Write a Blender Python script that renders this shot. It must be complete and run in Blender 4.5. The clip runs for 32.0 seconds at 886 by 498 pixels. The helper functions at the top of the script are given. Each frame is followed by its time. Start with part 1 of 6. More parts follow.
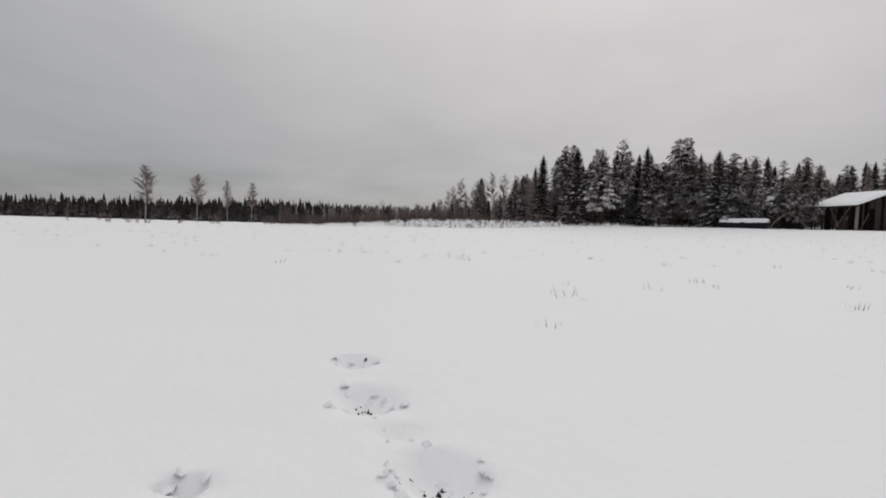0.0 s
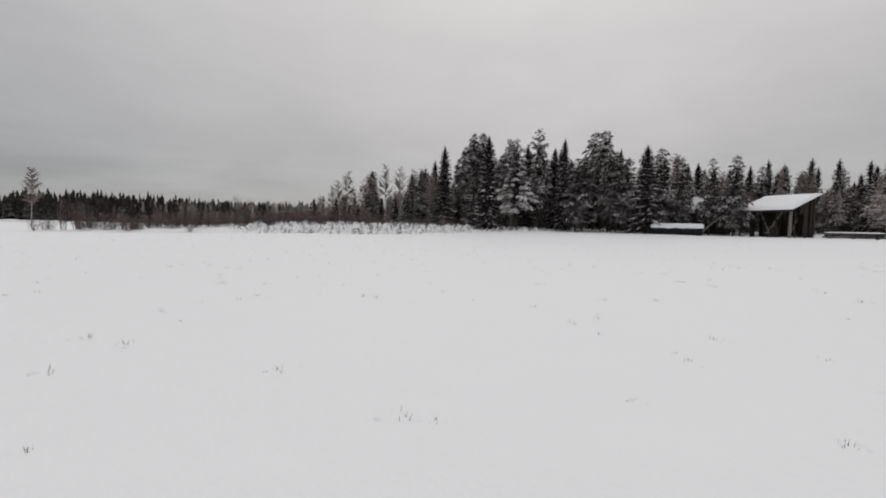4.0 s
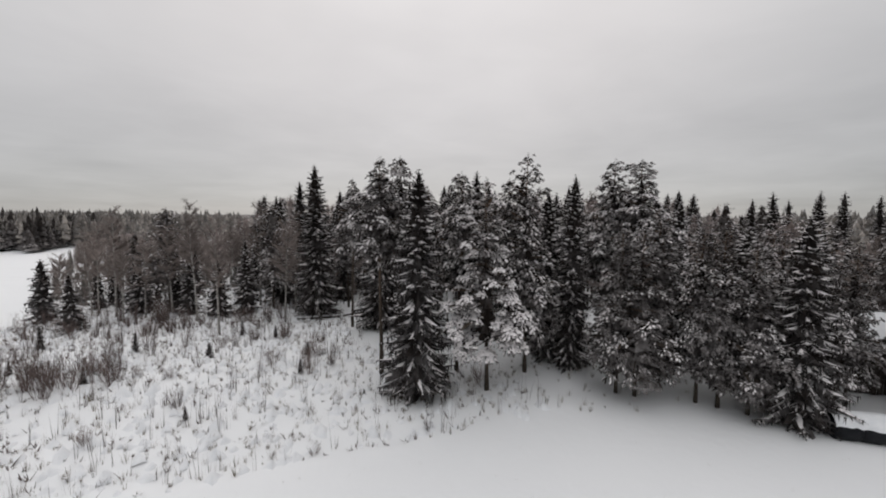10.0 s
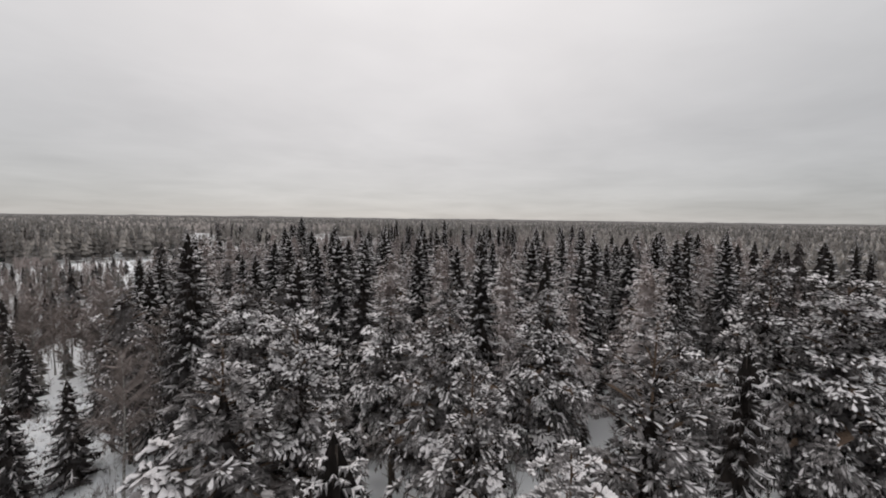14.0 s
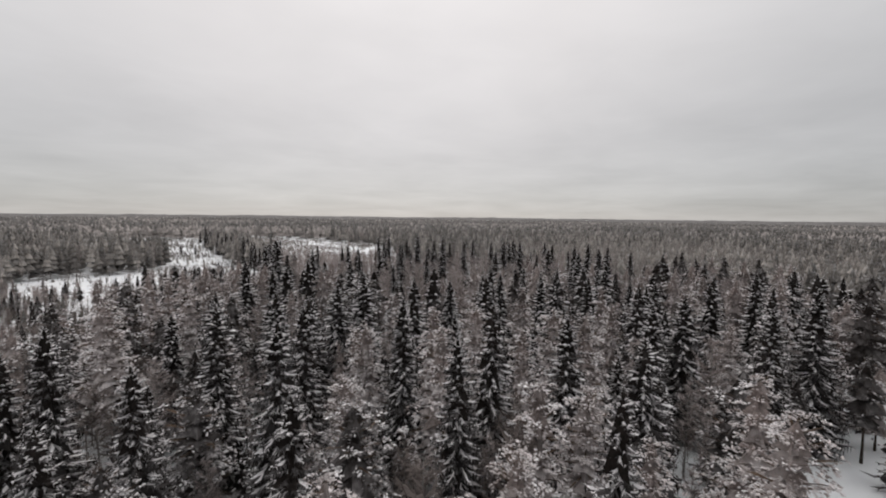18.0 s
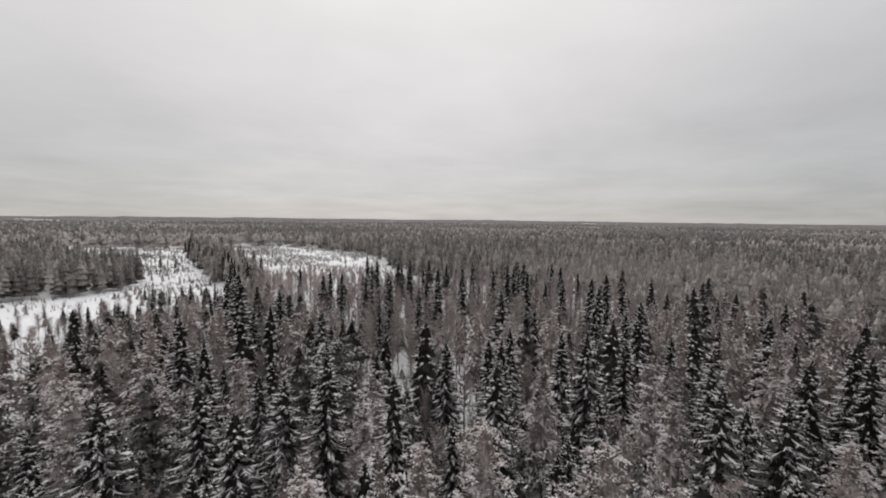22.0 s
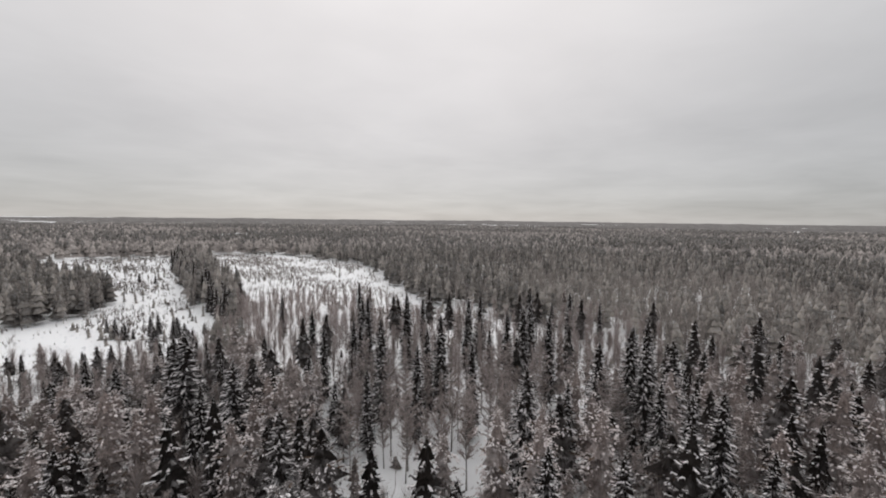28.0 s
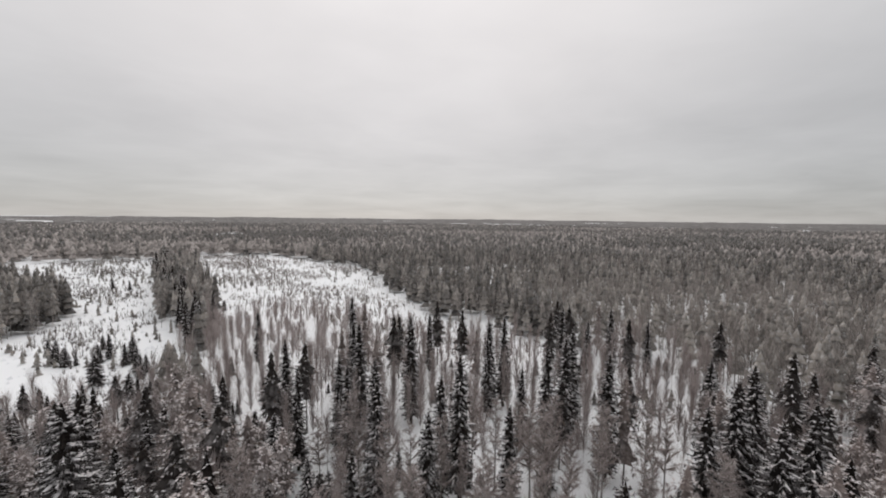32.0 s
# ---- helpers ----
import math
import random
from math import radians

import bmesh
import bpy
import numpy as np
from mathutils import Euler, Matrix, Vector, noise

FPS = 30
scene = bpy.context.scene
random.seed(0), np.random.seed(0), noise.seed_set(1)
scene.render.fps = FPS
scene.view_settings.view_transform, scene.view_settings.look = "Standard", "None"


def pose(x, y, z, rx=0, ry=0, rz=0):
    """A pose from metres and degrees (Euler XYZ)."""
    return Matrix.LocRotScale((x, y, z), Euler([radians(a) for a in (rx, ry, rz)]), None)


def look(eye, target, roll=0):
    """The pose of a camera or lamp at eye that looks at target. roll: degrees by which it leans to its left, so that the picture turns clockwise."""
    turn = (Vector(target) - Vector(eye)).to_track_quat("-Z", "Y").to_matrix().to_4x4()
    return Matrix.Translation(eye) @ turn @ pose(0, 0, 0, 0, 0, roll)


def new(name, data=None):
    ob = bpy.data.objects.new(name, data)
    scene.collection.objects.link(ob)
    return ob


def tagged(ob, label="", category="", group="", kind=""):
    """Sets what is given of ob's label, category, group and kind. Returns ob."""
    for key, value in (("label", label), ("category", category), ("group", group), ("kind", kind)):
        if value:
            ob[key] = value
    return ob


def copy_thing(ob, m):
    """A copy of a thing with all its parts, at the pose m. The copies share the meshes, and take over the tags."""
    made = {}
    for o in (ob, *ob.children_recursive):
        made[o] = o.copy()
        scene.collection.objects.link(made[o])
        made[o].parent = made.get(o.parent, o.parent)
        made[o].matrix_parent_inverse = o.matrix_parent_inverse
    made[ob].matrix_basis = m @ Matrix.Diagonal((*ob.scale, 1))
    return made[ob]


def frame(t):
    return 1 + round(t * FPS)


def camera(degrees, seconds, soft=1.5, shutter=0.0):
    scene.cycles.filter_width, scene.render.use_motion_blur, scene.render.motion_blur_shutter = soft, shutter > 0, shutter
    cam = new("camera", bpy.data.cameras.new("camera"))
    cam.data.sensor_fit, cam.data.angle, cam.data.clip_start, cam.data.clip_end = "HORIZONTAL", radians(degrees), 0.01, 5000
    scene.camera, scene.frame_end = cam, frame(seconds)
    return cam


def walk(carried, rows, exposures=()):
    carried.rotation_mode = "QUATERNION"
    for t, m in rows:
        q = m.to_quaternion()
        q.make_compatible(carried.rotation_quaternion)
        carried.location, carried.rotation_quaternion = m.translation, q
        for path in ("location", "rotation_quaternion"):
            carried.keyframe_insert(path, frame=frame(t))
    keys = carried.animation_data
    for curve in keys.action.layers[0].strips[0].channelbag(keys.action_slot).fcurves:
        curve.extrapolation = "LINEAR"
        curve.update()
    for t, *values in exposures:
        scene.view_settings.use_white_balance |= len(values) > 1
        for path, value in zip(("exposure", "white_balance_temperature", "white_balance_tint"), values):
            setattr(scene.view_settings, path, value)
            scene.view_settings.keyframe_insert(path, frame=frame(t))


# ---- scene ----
cam = camera(94.8, 32.0, soft=1.9)
METRES, EYE, TILT, LEAN, TURN = 150.0, 1.1, -4.0, 2.8, 36.6
ROWS = [
    (0.0, 0.0, 0.0, 0.0, -0.09, 1.13, -4.41),
    (0.5, -0.0019, 0.0117, 0.0016, -3.96, 1.32, -4.09),
    (1.0, -0.0029, 0.0253, 0.0034, -8.2, 1.49, -3.67),
    (1.5, -0.0032, 0.0383, 0.0054, -11.31, 1.61, -3.38),
    (2.0, -0.0027, 0.0535, 0.0074, -13.91, 1.76, -3.17),
    (2.5, -0.0006, 0.0676, 0.0095, -14.78, 1.83, -3.1),
    (3.0, 0.0029, 0.0845, 0.0122, -14.92, 1.86, -3.11),
    (3.5, 0.0072, 0.1011, 0.0146, -14.93, 1.87, -3.14),
    (5.5, 0.0282, 0.1788, 0.0358, -15.11, 0.91, -2.46),
    (6.0, 0.0339, 0.2007, 0.0425, -15.16, 0.99, -2.5),
    (6.5, 0.0393, 0.2204, 0.0504, -15.18, 0.94, -2.47),
    (7.0, 0.0453, 0.2426, 0.0596, -15.19, 0.88, -2.4),
    (7.5, 0.0508, 0.2624, 0.0685, -15.21, 0.85, -2.36),
    (8.0, 0.057, 0.2847, 0.0791, -15.23, 0.7, -2.24),
    (8.5, 0.0629, 0.3057, 0.0889, -15.21, 0.67, -2.16),
    (9.0, 0.0694, 0.3274, 0.0989, -15.49, 0.71, -2.11),
    (9.5, 0.0758, 0.3486, 0.1094, -21.31, 0.61, -1.56),
    (10.0, 0.0838, 0.371, 0.1207, -30.91, 0.41, -0.79),
    (10.5, 0.0922, 0.3899, 0.1292, -34.56, 0.59, -0.62),
    (11.0, 0.1027, 0.41, 0.1398, -34.72, 0.52, -0.54),
    (11.5, 0.1125, 0.4278, 0.1486, -34.73, 0.56, -0.58),
    (12.0, 0.1234, 0.445, 0.1577, -34.7, 0.6, -0.72),
    (12.5, 0.1296, 0.4544, 0.1626, -34.71, 0.58, -0.78),
    (13.0, 0.1361, 0.4639, 0.1675, -34.67, 0.63, -0.78),
    (13.5, 0.1426, 0.4735, 0.1727, -34.69, 0.58, -0.83),
    (14.0, 0.1492, 0.4831, 0.178, -34.66, 0.54, -0.81),
    (14.5, 0.1554, 0.4919, 0.183, -34.63, 0.5, -0.8),
    (15.0, 0.1627, 0.502, 0.1888, -34.6, 0.41, -0.78),
    (15.5, 0.1689, 0.5107, 0.1938, -34.62, 0.3, -0.71),
    (17.5, 0.1963, 0.548, 0.2135, -34.64, 0.23, -0.71),
    (18.0, 0.2031, 0.5571, 0.2183, -34.73, 0.28, -0.67),
    (18.5, 0.2099, 0.5663, 0.2233, -34.82, 0.3, -0.61),
    (19.0, 0.2167, 0.5756, 0.2284, -34.9, 0.32, -0.6),
    (19.5, 0.2233, 0.5849, 0.2334, -34.96, 0.34, -0.61),
    (20.0, 0.2299, 0.5939, 0.2383, -35.03, 0.41, -0.59),
    (20.5, 0.2363, 0.6025, 0.2428, -35.06, 0.43, -0.6),
    (21.0, 0.2435, 0.6123, 0.2481, -35.08, 0.48, -0.6),
    (21.5, 0.2496, 0.6208, 0.2528, -35.11, 0.49, -0.6),
    (22.0, 0.2563, 0.6304, 0.258, -35.12, 0.56, -0.66),
    (22.5, 0.2614, 0.6382, 0.2629, -35.18, 0.59, -0.65),
    (23.0, 0.2663, 0.6457, 0.2684, -35.19, 0.59, -0.66),
    (23.5, 0.27, 0.6513, 0.2728, -35.19, 0.58, -0.66),
    (24.0, 0.2734, 0.6567, 0.2773, -35.2, 0.63, -0.65),
    (24.5, 0.2765, 0.6614, 0.2817, -35.2, 0.62, -0.66),
    (25.0, 0.2792, 0.6654, 0.2858, -35.19, 0.6, -0.64),
    (25.5, 0.2822, 0.6703, 0.2902, -35.2, 0.57, -0.62),
    (27.5, 0.3046, 0.7068, 0.3051, -35.16, 0.57, -0.67),
    (28.0, 0.3118, 0.7191, 0.3067, -35.19, 0.57, -0.64),
    (28.5, 0.3189, 0.7316, 0.308, -35.2, 0.57, -0.66),
    (29.0, 0.3271, 0.7458, 0.3095, -35.2, 0.58, -0.65),
    (29.5, 0.3349, 0.7598, 0.3112, -35.18, 0.56, -0.63),
    (30.0, 0.3435, 0.7755, 0.3132, -35.16, 0.53, -0.62),
    (30.5, 0.3516, 0.7906, 0.3147, -35.16, 0.53, -0.61),
    (31.0, 0.3609, 0.8071, 0.3166, -35.1, 0.45, -0.57),
    (31.5, 0.3689, 0.8225, 0.3178, -35.09, 0.39, -0.58),
    (32.0, 0.3773, 0.8391, 0.3192, -35.08, 0.4, -0.61),
]
walk(cam, [(t, pose(0, 0, EYE, TILT, LEAN, TURN) @ pose(METRES * x, METRES * y, METRES * z, 90 + pitch, roll, yaw)) for t, x, y, z, yaw, pitch, roll in ROWS],
     exposures=[(0, -0.44), (6.5, -0.41), (9, -0.30), (12, -0.08), (32, -0.08)])

# ---------------------------------------------------------------- light
SUN_AZ, SUN_EL = 9.0, 26.0            # degrees left of +y, and above the horizon
world = bpy.data.worlds.new("overcast_sky")
scene.world = world
world.use_nodes = True
wt = world.node_tree
wt.nodes.clear()


def wnode(kind, **kw):
    n = wt.nodes.new(kind)
    for k, v in kw.items():
        n.inputs[k].default_value = v
    return n


def wlink(a, b):
    wt.links.new(a, b)


def wmath(op, a, b=None, clamp=False):
    n = wt.nodes.new("ShaderNodeMath")
    n.operation, n.use_clamp = op, clamp
    for i, v in enumerate((a, b)):
        if v is None:
            continue
        if isinstance(v, (int, float)):
            n.inputs[i].default_value = v
        else:
            wlink(v, n.inputs[i])
    return n.outputs[0]


coord = wt.nodes.new("ShaderNodeTexCoord")
split = wt.nodes.new("ShaderNodeSeparateXYZ")
wlink(coord.outputs["Generated"], split.inputs[0])
up = wmath("MAXIMUM", split.outputs[2], 0.0)
# cloud deck: the direction laid out on a flat ceiling
deck = wmath("ADD", up, 0.10)
flat = wt.nodes.new("ShaderNodeCombineXYZ")
wlink(wmath("DIVIDE", split.outputs[0], deck), flat.inputs[0])
wlink(wmath("DIVIDE", split.outputs[1], deck), flat.inputs[1])
cloud = wnode("ShaderNodeTexNoise", Scale=0.55, Detail=5.0, Roughness=0.5, Distortion=0.4)
wlink(flat.outputs[0], cloud.inputs["Vector"])
cloud_fine = wnode("ShaderNodeTexNoise", Scale=1.9, Detail=4.0, Roughness=0.55, Distortion=0.6)
wlink(flat.outputs[0], cloud_fine.inputs["Vector"])
# glow of the hidden sun: broad lobe round its direction
a, e = radians(SUN_AZ), radians(SUN_EL)
lobe = wt.nodes.new("ShaderNodeVectorMath")
lobe.operation = "DOT_PRODUCT"
wlink(coord.outputs["Generated"], lobe.inputs[0])
lobe.inputs[1].default_value = (-math.sin(a) * math.cos(e), math.cos(a) * math.cos(e), math.sin(e))
glow = wmath("POWER", wmath("MAXIMUM", lobe.outputs["Value"], 0.0), 2.2)
light = wmath("ADD", wmath("ADD", wmath("MULTIPLY", glow, 0.25), 0.345), wmath("ADD", wmath("MULTIPLY", up, 0.52), wmath("MULTIPLY", wmath("MAXIMUM", wmath("SUBTRACT", up, 0.4), 0.0), 0.4)))
light = wmath("ADD", light, wmath("MULTIPLY", wmath("SUBTRACT", cloud.outputs[0], 0.5), 0.26))
light = wmath("ADD", light, wmath("MULTIPLY", wmath("SUBTRACT", cloud_fine.outputs[0], 0.5), 0.07))
tint = wt.nodes.new("ShaderNodeMix")
tint.data_type = "RGBA"
wlink(wmath("MULTIPLY", glow, 1.15, True), tint.inputs[0])
tint.inputs[6].default_value = (0.995, 1.0, 1.015, 1)
tint.inputs[7].default_value = (1.045, 1.0, 0.988, 1)
deck_colour = wt.nodes.new("ShaderNodeVectorMath")
deck_colour.operation = "SCALE"
wlink(tint.outputs[2], deck_colour.inputs[0])
wlink(light, deck_colour.inputs["Scale"])
sky = wt.nodes.new("ShaderNodeTexSky")
sky.sky_type, sky.sun_disc, sky.dust_density = "NISHITA", False, 0.0
sky.sun_elevation, sky.sun_rotation = radians(SUN_EL), radians(-SUN_AZ)
bg_sky = wnode("ShaderNodeBackground", Strength=0.006)
wlink(sky.outputs[0], bg_sky.inputs["Color"])
bg_deck = wnode("ShaderNodeBackground", Strength=1.0)
wlink(deck_colour.outputs[0], bg_deck.inputs["Color"])
both = wt.nodes.new("ShaderNodeAddShader")
wlink(bg_sky.outputs[0], both.inputs[0])
wlink(bg_deck.outputs[0], both.inputs[1])
wout = wt.nodes.new("ShaderNodeOutputWorld")
wlink(both.outputs[0], wout.inputs[0])

sun_data = bpy.data.lights.new("sun", "SUN")
sun_data.energy, sun_data.angle, sun_data.color = 0.8, radians(60), (1.0, 0.97, 0.93)
sun = new("sun", sun_data)
sun.matrix_world = look((0, 0, 60), (60 * math.sin(a) * math.cos(e), -60 * math.cos(a) * math.cos(e), 60 - 60 * math.sin(e)))


# ---------------------------------------------------------------- materials
def material(name, rough=0.8, spec=0.3):
    m = bpy.data.materials.new(name)
    m.use_nodes = True
    b = m.node_tree.nodes["Principled BSDF"]
    b.inputs["Roughness"].default_value = rough
    b.inputs["Specular IOR Level"].default_value = spec
    return m, m.node_tree, b


def nnode(nt, kind, links=(), **kw):
    n = nt.nodes.new(kind)
    for k, v in kw.items():
        n.inputs[k].default_value = v
    for name, sock in links:
        nt.links.new(sock, n.inputs[name])
    return n


def ramp(nt, fac, stops):
    r = nt.nodes.new("ShaderNodeValToRGB")
    els = r.color_ramp.elements
    while len(els) < len(stops):
        els.new(0.5)
    for el, (p, c) in zip(els, stops):
        el.position, el.color = p, (*c, 1)
    nt.links.new(fac, r.inputs[0])
    return r.outputs[0]


def mixc(nt, fac, c1, c2, mode="MIX"):
    n = nt.nodes.new("ShaderNodeMix")
    n.data_type, n.blend_type = "RGBA", mode
    for i, v in ((0, fac), (6, c1), (7, c2)):
        if isinstance(v, (int, float)):
            n.inputs[i].default_value = v
        elif isinstance(v, tuple):
            n.inputs[i].default_value = (*v, 1)
        else:
            nt.links.new(v, n.inputs[i])
    return n.outputs[2]


def mth(nt, op, *vals, clamp=False):
    n = nt.nodes.new("ShaderNodeMath")
    n.operation, n.use_clamp = op, clamp
    for i, v in enumerate(vals):
        if isinstance(v, (int, float)):
            n.inputs[i].default_value = v
        else:
            nt.links.new(v, n.inputs[i])
    return n.outputs[0]


def noise_fac(nt, scale, detail=4.0, rough=0.55, space="Object", distort=0.0):
    tc = nt.nodes.new("ShaderNodeTexCoord")
    n = nnode(nt, "ShaderNodeTexNoise", [("Vector", tc.outputs[space])], Scale=scale, Detail=detail, Roughness=rough, Distortion=distort)
    return n.outputs[0]


def bumped(nt, b, height, strength, dist):
    bp = nnode(nt, "ShaderNodeBump", [("Height", height)], Strength=strength, Distance=dist)
    nt.links.new(bp.outputs[0], b.inputs["Normal"])


def simple(name, stops, scale, rough=0.8, spec=0.3, bump=0.0, dist=0.02, detail=5.0, vary=0.0):
    """Noise-driven colour with relief; vary: spread of brightness from thing to thing."""
    m, nt, b = material(name, rough, spec)
    f = noise_fac(nt, scale, detail)
    col = ramp(nt, f, stops)
    if vary:
        info = nt.nodes.new("ShaderNodeObjectInfo")
        v = mth(nt, "ADD", mth(nt, "MULTIPLY", info.outputs["Random"], 2 * vary), 1 - vary)
        g = nnode(nt, "ShaderNodeCombineColor", [("Red", v), ("Green", v), ("Blue", v)])
        col = mixc(nt, 1.0, col, g.outputs[0], "MULTIPLY")
    nt.links.new(col, b.inputs["Base Color"])
    if bump:
        bumped(nt, b, noise_fac(nt, scale * 3.1, 6.0), bump, dist)
    return m


def snow_ground_material():
    m, nt, b = material("field_snow", 0.75, 0.25)
    big = noise_fac(nt, 0.06, 3.0)
    mid = noise_fac(nt, 0.9, 4.0)
    col = mixc(nt, mth(nt, "MULTIPLY", big, 0.5), (0.90, 0.90, 0.905), (0.86, 0.863, 0.872))
    col = mixc(nt, mth(nt, "MULTIPLY", mid, 0.18), col, (0.79, 0.795, 0.81))
    nt.links.new(col, b.inputs["Base Color"])
    h = mth(nt, "ADD", mth(nt, "MULTIPLY", noise_fac(nt, 1.6, 5.0), 0.7), mth(nt, "MULTIPLY", noise_fac(nt, 14.0, 4.0), 0.12))
    bumped(nt, b, h, 0.35, 0.12)
    return m


SNOW_GROUND = snow_ground_material()
SNOW = simple("lying_snow", [(0.3, (0.80, 0.81, 0.83)), (0.7, (0.90, 0.90, 0.91))], 3.0, 0.7, 0.25, 0.4, 0.05)
SNOW_TREE = simple("snow_on_branches", [(0.3, (0.80, 0.755, 0.755)), (0.7, (0.955, 0.915, 0.91))], 6.0, 0.75, 0.2, 0.5, 0.06, vary=0.08)


def needles(name, dark, mid, frost, amount, fine=3.4, lie=1.8):
    """Needle sprays, each a shade of its own, with snow dusted over the side that faces the sky."""
    m, nt, b = material(name, 0.8, 0.15)
    geo = nt.nodes.new("ShaderNodeNewGeometry")
    info = nt.nodes.new("ShaderNodeObjectInfo")
    base = mixc(nt, mth(nt, "MULTIPLY_ADD", noise_fac(nt, fine, 4.0), 2.4, -0.7, clamp=True), dark, mid)
    isl = mth(nt, "MULTIPLY_ADD", geo.outputs["Random Per Island"], 0.7, mth(nt, "MULTIPLY_ADD", info.outputs["Random"], 0.4, 0.45))
    g = nnode(nt, "ShaderNodeCombineColor", [("Red", isl), ("Green", isl), ("Blue", isl)])
    base = mixc(nt, 1.0, base, g.outputs[0], "MULTIPLY")
    sp = nnode(nt, "ShaderNodeSeparateXYZ", [("Vector", geo.outputs["True Normal"])])
    flat = mth(nt, "MULTIPLY_ADD", sp.outputs[2], lie, -0.15 * lie, clamp=True)
    patch = mth(nt, "MULTIPLY_ADD", noise_fac(nt, 1.3, 4.0), 3.4, -1.15, clamp=True)
    lump_fac = mth(nt, "MULTIPLY_ADD", geo.outputs["Random Per Island"], -0.6, 1.0)
    f = mth(nt, "MULTIPLY", mth(nt, "MULTIPLY", flat, patch), mth(nt, "MULTIPLY", lump_fac, amount))
    nt.links.new(mixc(nt, f, base, frost), b.inputs["Base Color"])
    return m


SPRUCE = needles("spruce_needles", (0.0090, 0.0070, 0.0060), (0.034, 0.0265, 0.0232), (0.76, 0.72, 0.72), 0.34)
PINE = needles("pine_needles", (0.0090, 0.0068, 0.0058), (0.036, 0.0275, 0.0238), (0.82, 0.765, 0.755), 0.72)
PINE_FROSTED = needles("frosted_pine_needles", (0.095, 0.075, 0.067), (0.33, 0.272, 0.252), (0.88, 0.81, 0.795), 1.6)
SPRUCE_BARK = simple("spruce_bark", [(0.3, (0.035, 0.028, 0.024)), (0.7, (0.095, 0.080, 0.068))], 7.0, 0.9, 0.1, 0.6, 0.03)


def pine_bark():
    """Grey-brown plates below, flaking rust above."""
    m, nt, b = material("pine_bark", 0.9, 0.1)
    tc = nt.nodes.new("ShaderNodeTexCoord")
    sp = nnode(nt, "ShaderNodeSeparateXYZ", [("Vector", tc.outputs["Object"])])
    n = noise_fac(nt, 6.0, 5.0)
    low = ramp(nt, n, [(0.3, (0.032, 0.026, 0.022)), (0.7, (0.095, 0.077, 0.063))])
    high = ramp(nt, n, [(0.3, (0.085, 0.058, 0.042)), (0.7, (0.18, 0.128, 0.094))])
    f = mth(nt, "MULTIPLY_ADD", sp.outputs[2], 0.16, -0.75, clamp=True)
    nt.links.new(mixc(nt, f, low, high), b.inputs["Base Color"])
    bumped(nt, b, noise_fac(nt, 16.0, 4.0), 0.6, 0.03)
    return m


def birch_bark():
    m, nt, b = material("birch_bark", 0.8, 0.2)
    tc = nt.nodes.new("ShaderNodeTexCoord")
    mp = nnode(nt, "ShaderNodeMapping", [("Vector", tc.outputs["Object"])])
    mp.inputs["Scale"].default_value = (3, 3, 9)
    n = nnode(nt, "ShaderNodeTexNoise", [("Vector", mp.outputs[0])], Scale=1.2, Detail=4.0)
    col = ramp(nt, n.outputs[0], [(0.38, (0.06, 0.055, 0.05)), (0.47, (0.30, 0.28, 0.26)), (0.7, (0.46, 0.44, 0.42))])
    nt.links.new(col, b.inputs["Base Color"])
    return m


PINE_BARK, BIRCH_BARK = pine_bark(), birch_bark()
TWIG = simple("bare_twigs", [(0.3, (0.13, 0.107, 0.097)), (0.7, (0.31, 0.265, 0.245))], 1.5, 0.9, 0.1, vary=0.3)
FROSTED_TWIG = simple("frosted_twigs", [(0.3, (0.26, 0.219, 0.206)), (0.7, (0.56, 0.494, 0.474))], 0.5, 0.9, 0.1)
WILLOW = simple("willow_stems", [(0.3, (0.085, 0.064, 0.058)), (0.7, (0.23, 0.182, 0.170))], 2.0, 0.9, 0.1, vary=0.3)
STRAW = simple("dead_grass", [(0.3, (0.10, 0.085, 0.070)), (0.7, (0.34, 0.29, 0.235))], 3.0, 0.9, 0.1)
SOIL = simple("bare_soil", [(0.3, (0.02, 0.016, 0.014)), (0.7, (0.07, 0.058, 0.05))], 30.0, 0.95, 0.1, 0.7, 0.02)
OLD_WOOD = simple("weathered_timber", [(0.3, (0.020, 0.0165, 0.014)), (0.7, (0.062, 0.052, 0.045))], 5.0, 0.9, 0.1, 0.4, 0.01, vary=0.3)
PALE_WOOD = simple("pale_pole_wood", [(0.3, (0.16, 0.14, 0.12)), (0.7, (0.30, 0.27, 0.24))], 6.0, 0.9, 0.1, 0.3, 0.01)
DARK_FILM = simple("black_bale_wrap", [(0.3, (0.008, 0.009, 0.011)), (0.7, (0.020, 0.021, 0.024))], 3.0, 0.5, 0.12, 0.5, 0.05)
GREY_TARP = simple("grey_tarpaulin", [(0.3, (0.12, 0.14, 0.17)), (0.7, (0.22, 0.24, 0.28))], 2.0, 0.6, 0.3, 0.4, 0.04)


